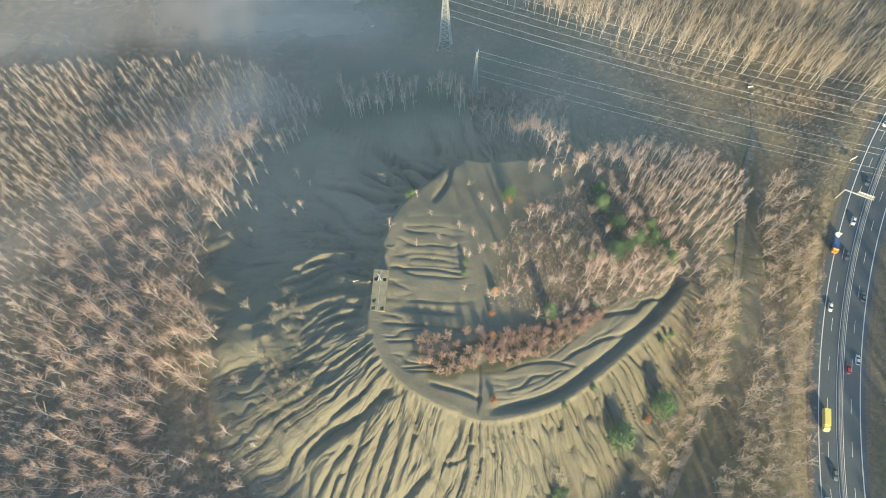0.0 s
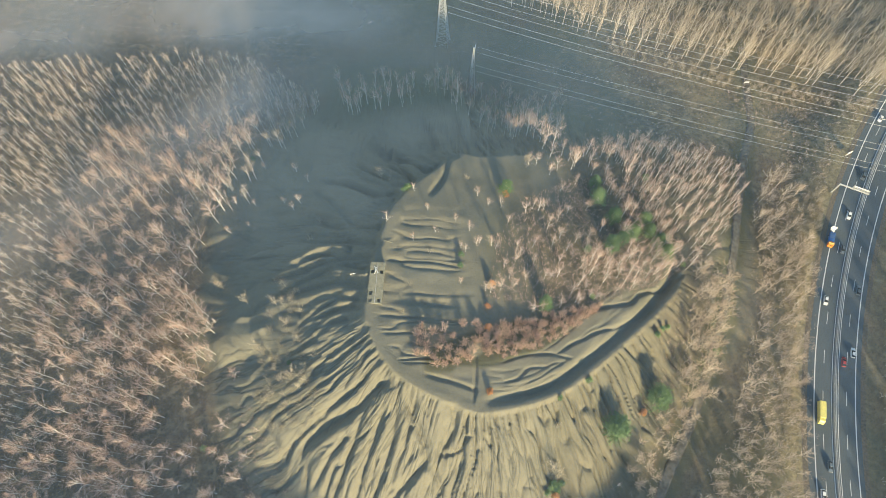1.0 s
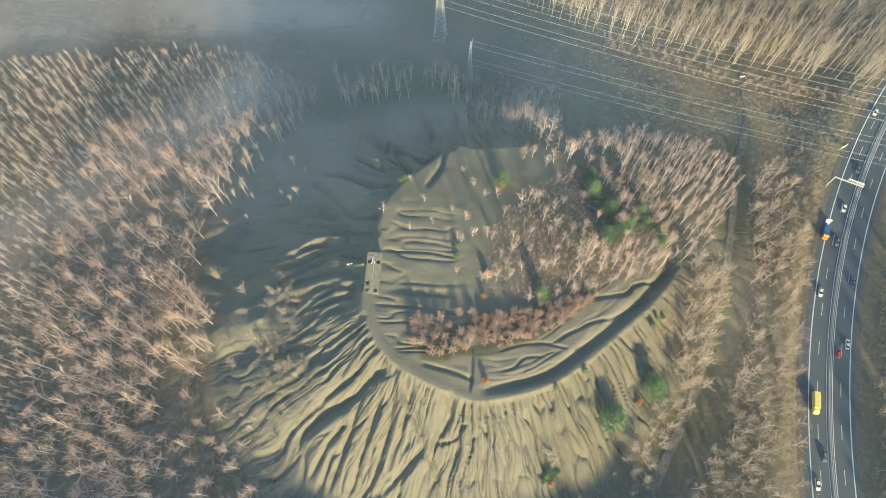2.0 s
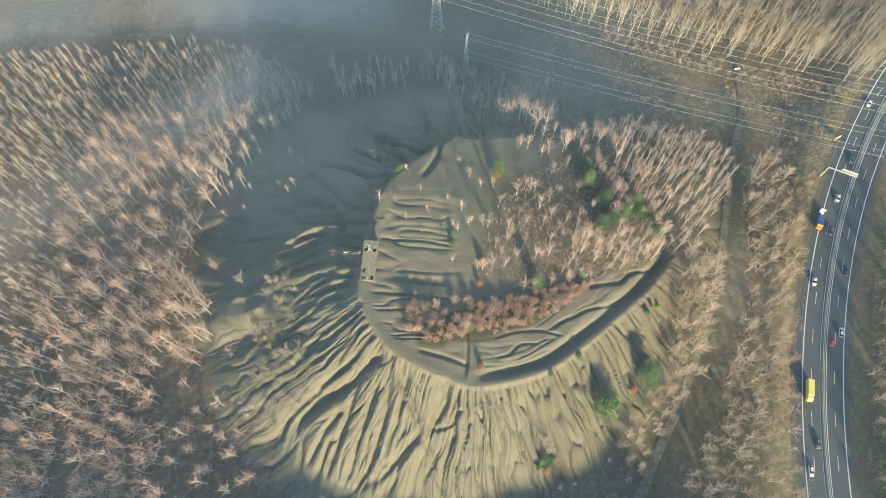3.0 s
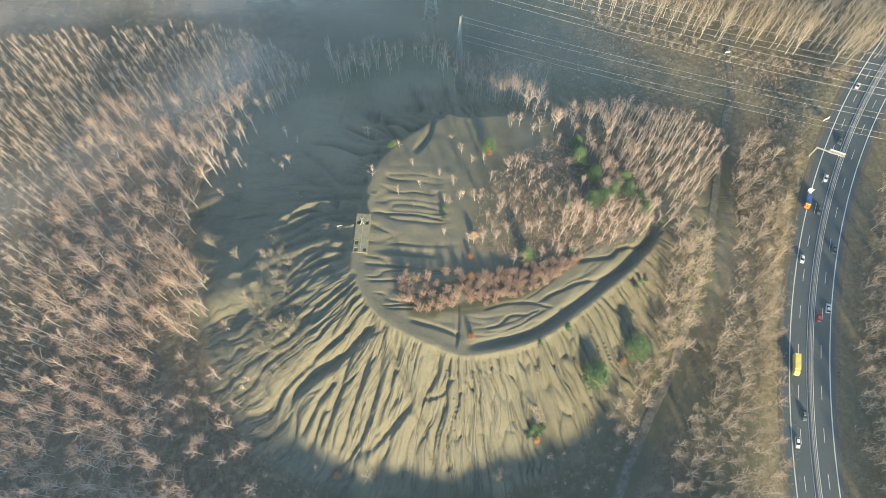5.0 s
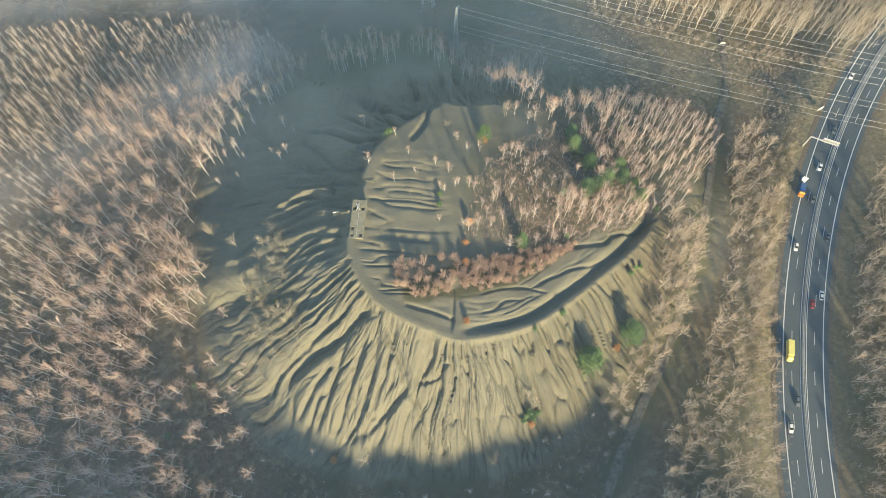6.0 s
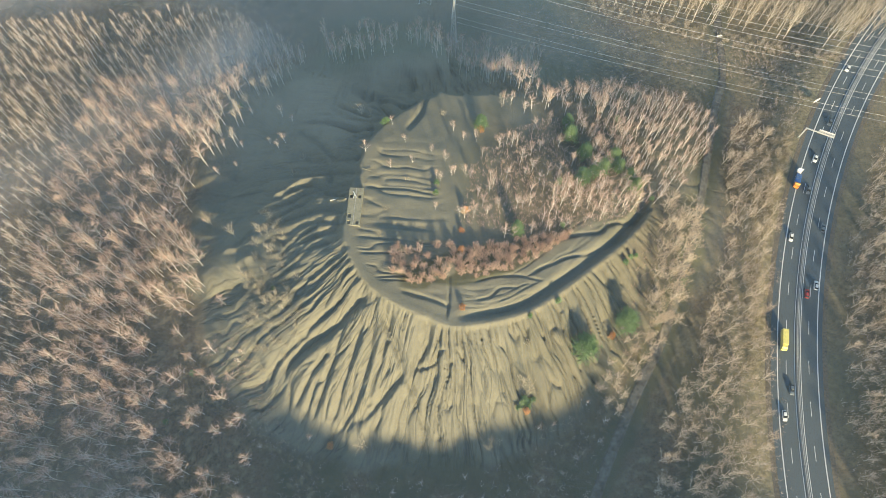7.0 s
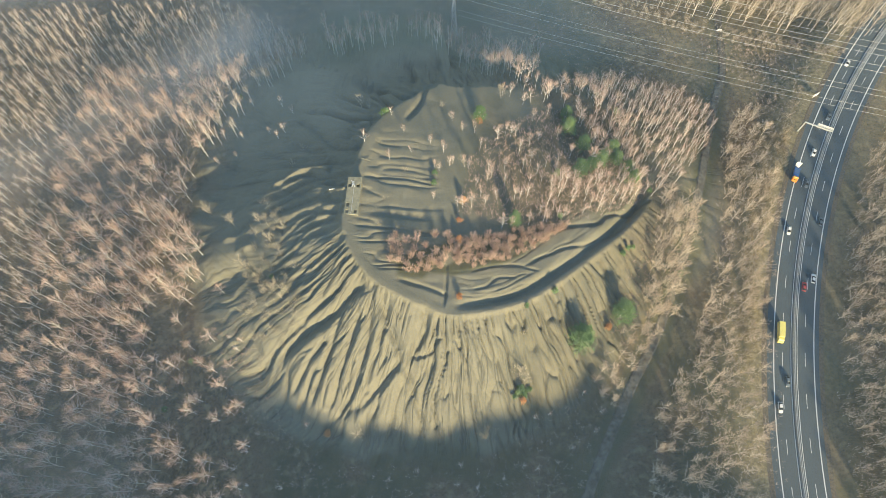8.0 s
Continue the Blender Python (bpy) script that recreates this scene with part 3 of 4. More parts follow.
def leafy_tree(seed, tall=8.0, wide=2.6, clumps=26, leaves=20, low=0.2, blade=0.2):
    """An evergreen or leafy tree: material 0 bark, 1 leaves in loose clumps at the ends of the limbs."""
    rng = np.random.default_rng(seed)
    bag = {"v": [], "f": [], "m": []}
    tip = np.array([rng.normal(0, 0.2), rng.normal(0, 0.2), tall * 0.93])
    foot = np.array([0, 0, -0.4])
    tube(foot, foot + (tip - foot) * 0.5, 0.02 * tall, 0.014 * tall, 5, bag, 0)
    tube(foot + (tip - foot) * 0.5, tip, 0.014 * tall, 0.004 * tall, 5, bag, 0)
    for i in range(clumps):
        f = low + (1 - low) * (i + 0.5) / clumps
        t = i * 2.4 + rng.normal(0, 0.3)
        reach = wide * (1.05 - f) ** 0.6 * rng.uniform(0.45, 1.1)
        a = foot + (tip - foot) * max(0.1, f - 0.12)
        c = np.array([math.cos(t) * reach, math.sin(t) * reach, tall * f + rng.normal(0, 0.3)])
        tube(a, c, 0.05, 0.02, 3, bag, 0)
        size = 0.3 * wide * rng.uniform(0.7, 1.3)
        for _ in range(leaves):
            o = c + rng.normal(0, 1, 3) * size * np.array([0.6, 0.6, 0.42])
            sliver(o, o + unit(rng.normal(0, 1, 3) + np.array([0, 0, 0.5])) * rng.uniform(0.4, 0.85), blade, bag, 1, rng)
    return np.array(bag["v"]), np.array(bag["f"]), np.array(bag["m"])


BIRCHES = [bare_tree(k, 12.0, 0.16 + 0.04 * (k % 4), 13, 4, 12, 0.34 + 0.05 * (k % 3), 1.1) for k in range(12)]
FAR_BIRCHES = [bare_tree(200 + k, 12.0, 0.14 + 0.03 * (k % 4), 9, 3, 7, 0.36 + 0.05 * (k % 3), 1.6, 0.34) for k in range(9)]
SMALL = [bare_tree(20 + k, 6.5, 0.17, 11, 4, 10, 0.22, 0.8) for k in range(8)]
TALL = [bare_tree(30 + k, 16.0, 0.18 + 0.04 * (k % 3), 13, 4, 8, 0.30, 1.4, 0.32) for k in range(8)]
BROAD = [bare_tree(50 + k, 9.0, 0.20 + 0.04 * (k % 4), 14, 5, 10, 0.22, 1.0) for k in range(10)]
BUSH = [broom_bush(70 + k, 3.4, 1.9, 9, 14, 0.9) for k in range(6)]
RUST_BUSH = [broom_bush(80 + k, 4.2, 1.6 + 0.2 * (k % 3), 18, 36, 0.8) for k in range(8)]
SCRUB = [broom_bush(90 + k, 1.5, 0.9, 4, 8, 1.1) for k in range(8)]
PINES = [leafy_tree(110 + k, 9.0, 3.5, 60, 60, 0.12, 0.11) for k in range(4)]
SHRUBS = [leafy_tree(120 + k, 3.2, 1.7, 22, 36, 0.15, 0.09) for k in range(4)]


def part(name, me, parent, label=""):
    ob = new(name, me)
    ob.parent = parent
    return tagged(ob, label)


def tree_kinds(name, templates, bark, crown, label, category, group, crown_label=""):
    """One finished tree of each template, to be copied."""
    made = []
    for k, (v, f, m) in enumerate(templates):
        root = tagged(new(name), label, category, group)
        for word, kind, mat in (("trunk", 0, bark), ("crown", 1, crown)):
            g = f[m == kind]
            used = np.unique(g)
            back = np.zeros(len(v), int)
            back[used] = np.arange(len(used))
            me = raw_mesh(word, v[used], back[g], [mat], None, (("tone", np.full(len(used), (k * 0.37 + 0.2) % 1.0)),))
            part(word, me, root, crown_label if kind else "")
        made.append([root, False])
    return made


def plant(kinds, spots, low=0.8, high=1.2, seed=1):
    rng = np.random.default_rng(seed)
    x, y = np.array([p[0] for p in spots], float), np.array([p[1] for p in spots], float)
    z, _ = land(x, y)
    for i in range(len(x)):
        pick = kinds[rng.integers(len(kinds))] if i >= len(kinds) else kinds[i]
        m = pose(x[i], y[i], z[i], 0, 0, rng.uniform(0, 360))
        s = rng.uniform(low, high)
        if not pick[1]:
            ob, pick[1] = pick[0], True
            ob.matrix_basis = m
        else:
            ob = copy_thing(pick[0], m)
        ob.scale = (s, s, s * rng.uniform(0.92, 1.1))


# ---- woods, too many to count ----
WEST = [(-290, 222), (-214, 226), (-150, 228), (-93, 222), (-76, 208), (-56, 186), (-78, 174), (-92, 147), (-93, 120), (-104, 106), (-100, 94), (-100, 80), (-90, 72), (-88, 56), (-90, 48), (-104, 44),
        (-108, 36), (-106, 20), (-98, 2), (-88, -10), (-66, -20), (-52, -34), (-46, -45), (-230, -45), (-290, 100)]
wx, wy = scatter(WEST, 5.0, 3, 0.9, 0.4)
fx, fy = scatter(WEST, 4.1, 36, 0.95, 0.3)
# About half the trees are dropped along a band to imitate its dimmer light.
def thin_dim_band(x, y, seed):
    t = np.clip((x + 200) / 85, 0, 1)
    return (np.hypot(x + 200 - 85 * t, y - 120 + 6 * t) > 22) | (np.random.default_rng(seed).random(x.size) < 0.5)


keep_w, keep_f = thin_dim_band(wx, wy, 61), thin_dim_band(fx, fy, 62)
wx, wy, fx, fy = wx[keep_w], wy[keep_w], fx[keep_f], fy[keep_f]
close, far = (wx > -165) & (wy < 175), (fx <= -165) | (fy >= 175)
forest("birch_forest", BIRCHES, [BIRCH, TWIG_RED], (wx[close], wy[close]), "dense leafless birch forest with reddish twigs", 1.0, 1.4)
forest("far_birch_forest", FAR_BIRCHES, [BIRCH, TWIG_LIGHTENED], (fx[far], fy[far]), "leafless birch forest fading into the mist", 0.62, 0.95)
forest("flank_trees", BROAD, [PALE_BARK, TWIG_TAN], scatter([(103, 74), (108, 88), (124, 92), (123, 74), (113, 46), (101, 26), (93, 16), (95, 36), (100, 58)], 4.4, 33, 0.95, 0.2), "pale leafless trees crowding the path", 1.0, 1.4)
forest("valley_birches", FAR_BIRCHES, [BIRCH, TWIG_RED], scatter([(-50, 203), (-15, 200), (23, 200), (44, 192), (66, 192), (60, 160), (36, 152), (8, 172), (-42, 172)], 5.2, 13, 0.75, 0.45), "leafless birches in the misty valley behind the heap", 0.95, 1.3)
forest("slope_foot_birches", FAR_BIRCHES, [BIRCH, TWIG_TAN], scatter([(-84, 208), (-52, 188), (-58, 166), (-72, 148), (-78, 132), (-84, 118), (-95, 122), (-92, 146), (-79, 173)], 5.6, 43, 0.75, 0.4), "pale slender birches at the misty foot of the heap", 0.8, 1.15)
forest("far_forest", TALL, [PALE_BARK, TWIG_STRAW], scatter([(40, 330), (40, 262), (80, 243), (137, 218), (165, 210), (196, 202), (222, 190), (268, 205), (258, 280), (130, 282), (90, 292), (60, 320)], 5.4, 4, 0.95, 0.2), "tall pale leafless forest beyond the power lines", 1.1, 1.45)
forest("heap_flank_wood", FAR_BIRCHES, [BIRCH, TWIG_RED], scatter([(92, 104), (76, 150), (96, 162), (128, 158), (147, 146), (141, 126), (120, 99), (107, 89), (88, 80)], 3.5, 5, 0.9, 0.35), "dense leafless birches on the east flank of the heap", 0.7, 1.05)
forest("path_side_wood", BROAD, [PALE_BARK, TWIG_TAN], scatter([(108, 86), (122, 88), (122, 72), (111, 48), (99, 28), (88, 13), (80, 0), (74, 2), (70, 12), (80, 24), (92, 40), (101, 60), (103, 74)], 4.2, 6, 0.9, 0.3), "bare broad trees along the foot of the heap", 0.75, 1.15)
forest("roadside_wood", BROAD, [PALE_BARK, TWIG_TAN], scatter([(140, 100), (152, 135), (163, 152), (172, 142), (178, 126), (164, 88), (153, 50), (144, 10), (139, -40), (86, -40), (96, -2), (116, 28), (130, 62)], 4.6, 7, 0.9, 0.35), "bare tan trees between the path and the road", 0.8, 1.35)
forest("eastern_wood", BROAD, [PALE_BARK, TWIG_TAN], scatter([(175, -60), (175, 0), (185, 46), (201, 88), (220, 124), (246, 158), (242, 158), (224, 60), (202, -50)], 5.0, 8, 0.85, 0.4), "sparse bare trees beside the road", 0.85, 1.35)
forest("eastern_undergrowth", SCRUB, [TWIG_TAN, TWIG_TAN], scatter([(171, -40), (175, 5), (187, 50), (203, 92), (221, 124), (236, 140), (240, 90), (212, -40)], 2.6, 34, 0.8, 0.5), "tan undergrowth beside the road", 0.9, 2.2)
forest("verge_brush", BUSH, [TWIG_STRAW, TWIG_STRAW], scatter([(143, 20), (151, 50), (162, 84), (178, 118), (189, 142), (183, 146), (168, 122), (154, 92), (144, 56), (138, 24)], 2.3, 47, 0.85, 0.35), "straw-coloured brush along the road verge", 0.6, 1.2)
forest("edge_brush", BUSH, [TWIG_STRAW, TWIG_STRAW], scatter([(95, 240), (137, 219), (165, 208), (196, 200), (222, 188), (224, 179), (196, 190), (165, 197), (137, 208), (95, 228)], 2.6, 35, 0.85, 0.4), "tan brush along the edge of the far forest", 0.6, 1.2)
forest("corridor_scrub", SCRUB, [TWIG_TAN, TWIG_RUST], scatter([(150, 200), (166, 172), (176, 150), (188, 142), (205, 170), (222, 188), (196, 200)], 2.0, 9, 0.7, 0.7), "rust-brown scrub under the power lines", 0.6, 1.4)
forest("valley_scrub", SCRUB, [TWIG_RED, TWIG_RED], scatter([(45, 240), (66, 200), (70, 160), (100, 168), (132, 164), (152, 150), (160, 175), (158, 205), (100, 228)], 3.0, 10, 0.5, 0.8), "low brown scrub in the cleared corridor", 0.5, 1.0)
forest("wood_undergrowth", SCRUB, [TWIG_TAN, TWIG_TAN], scatter([(140, 100), (152, 135), (163, 152), (184, 132), (168, 80), (156, 40), (146, -40), (86, -40), (96, -2), (116, 28), (130, 62)], 3.2, 12, 0.75, 0.4), "tan undergrowth between the path and the road", 0.7, 1.6)
forest("rust_hedge", RUST_BUSH, [TWIG_RUST, TWIG_RUST], scatter([(16, 56.5), (30, 60), (44, 64.4), (56, 67.5), (66, 70.5), (64, 67), (53, 60), (39, 51.5), (28, 47.5), (18, 46), (16, 48)], 2.1, 11, 0.95, 0.15), "dense pinkish rust hedge of shrubs on the heap's top", 0.75, 1.15)
forest("foot_scrub", SCRUB, [TWIG_RUST, TWIG_RED], scatter([(-50, -4), (-40, -10), (-20, -19), (15, -21), (45, -8), (66, 8), (78, 2), (62, -40), (0, -48), (-50, -38)], 2.9, 44, 0.7, 0.7), "reddish scrub at the shaded foot of the heap", 0.8, 1.8)
forest("flank_scrub", SCRUB, [TWIG_RUST, TWIG_RUST], scatter([(80, 24), (92, 36), (101, 58), (106, 78), (99, 74), (90, 54), (80, 38)], 1.6, 45, 0.85, 0.6), "rusty scrub and grass on the heap's east flank", 0.5, 1.1)
forest("toe_scrub", SCRUB, [TWIG_RUST, TWIG_RED], scatter([(-76, 40), (-64, 30), (-57, 12), (-48, -4), (-52, -14), (-64, -4), (-84, 14), (-90, 34)], 2.1, 46, 0.8, 0.7), "rusty scrub between the forest and the bare slope", 0.6, 1.3)
forest("heap_scrub", SCRUB, [TWIG_RUST, TWIG_RED], scatter([(20, 68), (24, 92), (36, 112), (62, 126), (90, 130), (104, 90), (88, 78), (66, 71), (50, 67), (36, 68)], 1.7, 15, 0.8, 0.7), "reddish scrub under the birches of the heap", 0.8, 1.6)

# ---- single trees and bushes ----
birch = tree_kinds("birch_tree", BIRCHES, BIRCH, TWIG_RED, "leafless birch with pale trunk on the heap", "tree", "birches on the heap", "reddish bare twigs")
BIG_PINES = [(66.8, 25.4), (85.4, 37)]
PINE_SPOTS = [(29.4, 115), (67.8, 122.5), (68.2, 115.5), (73.7, 107), (86.4, 106), (80.5, 100), (70.9, 94), (92.5, 98), (94.5, 93.5), (41.6, 67.2), (76, 97.5), (88, 101.5)]
# birches that stand singly on the open western part of the top
LONE_NORTH = [(39.8, 128.9), (43.3, 129.7), (48.9, 126), (52.4, 128.4), (47.6, 141), (58, 134.6), (61.7, 134.3), (36.6, 104.9), (39.8, 107.5), (44.4, 107.8), (42, 106.5), (52.5, 117.6), (59.5, 122.3),
              (49.9, 103.4), (54.1, 107.1), (62.6, 109.9), (45.3, 99.1), (22.6, 89.2), (24, 88.4), (67.3, 100.5)]
LONE_SOUTH = [(32.2, 89), (31.5, 83.8), (38.7, 90.6), (38.6, 84), (26.9, 80.6), (34.9, 76.7), (30.3, 73.6), (19.6, 71.3), (21.4, 70.7), (24.9, 71.4), (46.5, 91.8), (49.8, 95.5), (52.3, 90.5), (48.4, 84.7),
              (54, 87.1), (56.2, 94.5), (57.8, 83.4), (42.2, 77.7), (44.5, 78), (47.4, 78.9), (40.4, 65.5), (36.6, 64.2), (47.4, 66.9), (52.3, 72.6), (61.2, 96.1), (64.2, 87), (28.6, 76.8), (33.2, 86)]
plant(birch, LONE_NORTH + LONE_SOUTH, 0.6, 0.85, 4)
plant(birch, [(40, 158), (43, 156), (46, 154), (41, 162), (44, 160), (38, 155), (48, 150), (50, 147), (47, 158), (36, 160), (53, 146), (33, 157)], 1.05, 1.3, 18)
wx, wy = scatter([(50, 68), (56, 80), (60, 92), (70, 92), (78, 110), (70, 124), (54, 131), (46, 136), (62, 140), (78, 152), (92, 126), (104, 92), (88, 79), (66, 71)], 3.4, 21, 0.85, 0.5)
free = np.min([np.hypot(wx - px, wy - py + 2) for px, py in PINE_SPOTS], axis=0) > 3.2
plant(birch, list(zip(wx[free], wy[free])), 0.65, 1.0, 5)
edge_birch = tree_kinds("edge_birch", [bare_tree(300 + k, 11.0, 0.24 + 0.04 * (k % 3), 15, 4, 14, 0.40, 1.1) for k in range(8)], BIRCH, TWIG_RED, "wide leafless birch at the edge of the forest", "tree", "birches at the forest edge", "reddish bare twigs")
plant(edge_birch, [(-77, 48.4), (-97.8, 38.5), (-80.5, 29.5), (-70.8, 18.2), (-73.9, 10.7), (-84.8, 20.3), (-93.9, 22.8), (-104.4, 22.7), (-92, 13.8), (-65.8, 2.8), (-69.7, 0.2), (-87, 5.2), (-98.2, 8.8), (-112, 30.6), (-83.5, 5.8),
                   (-95.8, 19.3), (-78.7, 17.2), (-93.4, -4.7), (-75.3, -1.8), (-85.4, 1), (-100.2, 18), (-116.7, 23.4), (-105.8, 11.3), (-90.1, 27.3), (-88, -14), (-79, -18), (-68, -20), (-62, -12), (-100, -2)], 0.85, 1.2, 17)
rust_shrub = tree_kinds("rust_shrub", RUST_BUSH, TWIG_RUST, TWIG_RUST, "rounded leafless shrub with pinkish rust twigs on grass", "bush", "rust shrubs on the heap")
plant(rust_shrub, [(-3.5, 56), (0.6, 54.2), (4.2, 55.8), (10.8, 57.6), (15.6, 58), (-4.6, 50.6), (-5, 46.6), (-2, 46.4), (0.8, 45.4), (3.6, 51.4), (2.4, 48.4), (5.8, 48.6), (5.6, 45.6), (8.4, 44.2), (11, 46.6), (14, 48.6),
                   (15.2, 51.8), (7.4, 53), (11.2, 50.8), (-2.6, 52.8), (13, 45.6), (1.6, 43.4), (-4.8, 53.6), (9.2, 47.4), (4.4, 43.2), (-1.8, 49.4)], 1.0, 1.3, 14)
small = tree_kinds("young_birch", SMALL, BIRCH, TWIG_RED, "young leafless birch on bare grey spoil", "tree", "young birches on the heap")
plant(small, [(-62.9, 120.6), (-54.8, 117.6), (-57.7, 115), (-77.7, 123.4), (-88.1, 127.3), (-79.2, 113.4), (-88.5, 112.3), (-90, 71.5), (-94.8, 133.4), (-76.2, 144.2), (-85.7, 149.5), (-59.2, 135.8), (-52.9, 129.1), (-16.2, 95.6), (-91, 88),
              (-6.3, 110.2), (-1.2, 101.6), (1.8, 92.4), (-6.4, 88.4), (10.6, 73.1), (14.4, 94.7), (16.6, 88.7), (11, 87.1), (9.3, 98), (18, 110.9), (27.2, 106.7), (22.1, 106.7), (29.3, 99.3), (12.6, 86), (18, 90)], 0.8, 1.2, 6)
plant(small, [(-72.3, 29.4), (-66.4, 27.2), (-68.3, 24.3), (53.8, -2), (48.3, -3.4), (19.7, -20.4), (18.2, -27.2), (26, -28.3), (3.9, -22.2), (-38.3, -5.6), (74.6, -0.3), (71.7, -7.8), (43.3, -20.3), (48.7, -21.3), (56.4, -19.3), (62.3, -14.1),
              (-6.7, -25.1), (-47.4, -27.5), (35.6, -25.3), (-62.1, -14), (-65.8, -20.2), (-58.2, -7.8), (-60.6, -26.4), (68, 6)], 0.8, 1.2, 16)
broad = tree_kinds("bare_tree", BROAD, GREY_BARK, TWIG_GREY, "bare grey tree with a wide crown on the slope", "tree", "bare trees on the west slope")
plant(broad, [(-90.1, 87.7), (-88, 86), (-73.8, 75.6), (-61.8, 67.5), (-54.7, 63.2), (-48.8, 55.8), (-56.6, 70.7), (-68.1, 57.5), (-64.5, 50.9), (-55.7, 43), (-48.2, 39.7), (-53.3, 34.4), (-59.6, 38.5), (-57.9, 51.3), (-57, 79), (-65.4, 54.9), (-52.7, 71), (-59.3, 47.6), (-51.8, 43.1), (-45.9, 41.5), (-54.7, 37.9), (-60, 72), (22, 89.5), (39, 128), (42.4, 11.5), (44.5, 9.5), (29.4, -9), (28, -10.5), (-18.4, -9.7), (-16.3, 119), (-20, 121)], 0.75, 1.1, 7)
bush = tree_kinds("bare_bush", BUSH, TWIG_GREY, TWIG_GREY, "bare grey bush growing on the spoil", "bush", "bare bushes on the heap")
plant(bush, [(-45.0, 106.8), (-49.2, 99.5), (-61.7, 83.3), (-55.5, 77.2), (-51.3, 76.4), (-16.5, 110.6), (-52.8, 29.7),
             (-7.8, 71.4), (-0.2, 84.5), (14, 118.6), (-9.6, 61.5), (42, 10), (44, 8), (40, 12), (42.4, 11), (44, 25), (-17.5, -9), (29.5, -9.6), (33, -8), (41, 14), (44, 13), (8, 17), (-10.9, -15)], 0.7, 1.25, 8)
sx, sy = scatter([(-66, 60), (-52, 80), (-46, 62), (-40, 44), (-43, 28), (-56, 16), (-67, 32)], 4.4, 41, 0.8, 0.5)
plant(bush, list(zip(sx, sy)), 0.8, 1.6, 13)
rust = tree_kinds("rust_bush", SHRUBS, BIRCH, LEAF_ORANGE, "low bush with rust-orange autumn leaves", "bush", "autumn bushes")
plant(rust, [(20, 65.1), (19.8, 57.2), (-30.7, -8.3), (19.6, 34.6), (80, 32), (29.6, 113.2), (21.8, 73.6), (43.6, 2.6)], 0.6, 0.95, 9)
pine = tree_kinds("pine_tree", PINES, BIRCH, LEAF_GREEN, "green pine with a dense rounded crown", "tree", "pines on the heap", "dark green needles")
plant(pine, PINE_SPOTS, 0.7, 1.0, 10)
plant(pine, BIG_PINES, 1.35, 1.5, 12)
green = tree_kinds("green_bush", SHRUBS, BIRCH, LEAF_GREEN, "small green bush on bare spoil", "bush", "green bushes")
plant(green, [(-9.7, 110.6), (-8.4, 111.6), (89, 62.2), (86.8, 60), (91.6, 63.2), (56.1, 40.5), (44.7, 33.9), (60.7, 72), (60.9, 91.8), (-84.4, 153), (-98.7, 3), (43.7, 4.6), (41.5, 5), (46, 7), (42.6, 6.4), (44.6, 6), (40.4, 3.6), (10.6, 80.2), (11, 84.5), (-54, 50), (114.4, 57), (102, 89.5), (92.9, 130.7), (21.4, 73.6), (-90.7, 22.5)], 0.6, 1.0, 11)


# ---- road ----
def shape(name, bm, mat, parent=None, label=""):
    me = bpy.data.meshes.new(name)
    bm.to_mesh(me)
    bm.free()
    me.materials.append(mat)
    ob = new(name, me)
    if parent is not None:
        ob.parent = parent
    return tagged(ob, label)


def box(bm, x0, x1, y0, y1, z0, z1, bevel=0.0, matrix=None):
    """A block added to bm, with rounded edges if asked for."""
    g = bmesh.ops.create_cube(bm, size=1.0)["verts"]
    for v in g:
        v.co = Vector(((x0 + x1) / 2 + v.co.x * (x1 - x0), (y0 + y1) / 2 + v.co.y * (y1 - y0), (z0 + z1) / 2 + v.co.z * (z1 - z0)))
    if bevel:
        edges = list({e for v in g for e in v.link_edges})
        r = bmesh.ops.bevel(bm, geom=edges, offset=bevel, segments=1, affect="EDGES")
        g = list({v for f in r["faces"] for v in f.verts} | {v for v in g if v.is_valid})
    if matrix is not None:
        for v in g:
            v.co = matrix @ v.co
    return g


def beam(bm, a, b, r):
    """A square bar from a to b."""
    a, b = Vector(a), Vector(b)
    d = (b - a).normalized()
    side = d.cross(Vector((0.21, 0.33, 0.92))).normalized()
    up = d.cross(side)
    vs = [[bm.verts.new(p + side * i * r + up * j * r) for i, j in ((1, 1), (-1, 1), (-1, -1), (1, -1))] for p in (a, b)]
    for k in range(4):
        bm.faces.new((vs[0][k], vs[0][(k + 1) % 4], vs[1][(k + 1) % 4], vs[1][k]))
    bm.faces.new(vs[0][::-1])
    bm.faces.new(vs[1])


def strip(name, offs, s0, s1, mat, parent=None, label="", every=6.0):
    """A strip along the road with a cross-section of (offset, height)."""
    n = max(1, int((s1 - s0) / every))
    V = []
    for k in range(n + 1):
        for o, z in offs:
            x, y, _ = road_point(s0 + (s1 - s0) * k / n, o)
            V.append((x, y, z))
    w = len(offs)
    F = [(k * w + j, k * w + j + 1, (k + 1) * w + j + 1, (k + 1) * w + j) for k in range(n) for j in range(w - 1)]
    ob = new(name, raw_mesh(name, V, F, [mat]))
    if parent is not None:
        ob.parent = parent
    return tagged(ob, label)


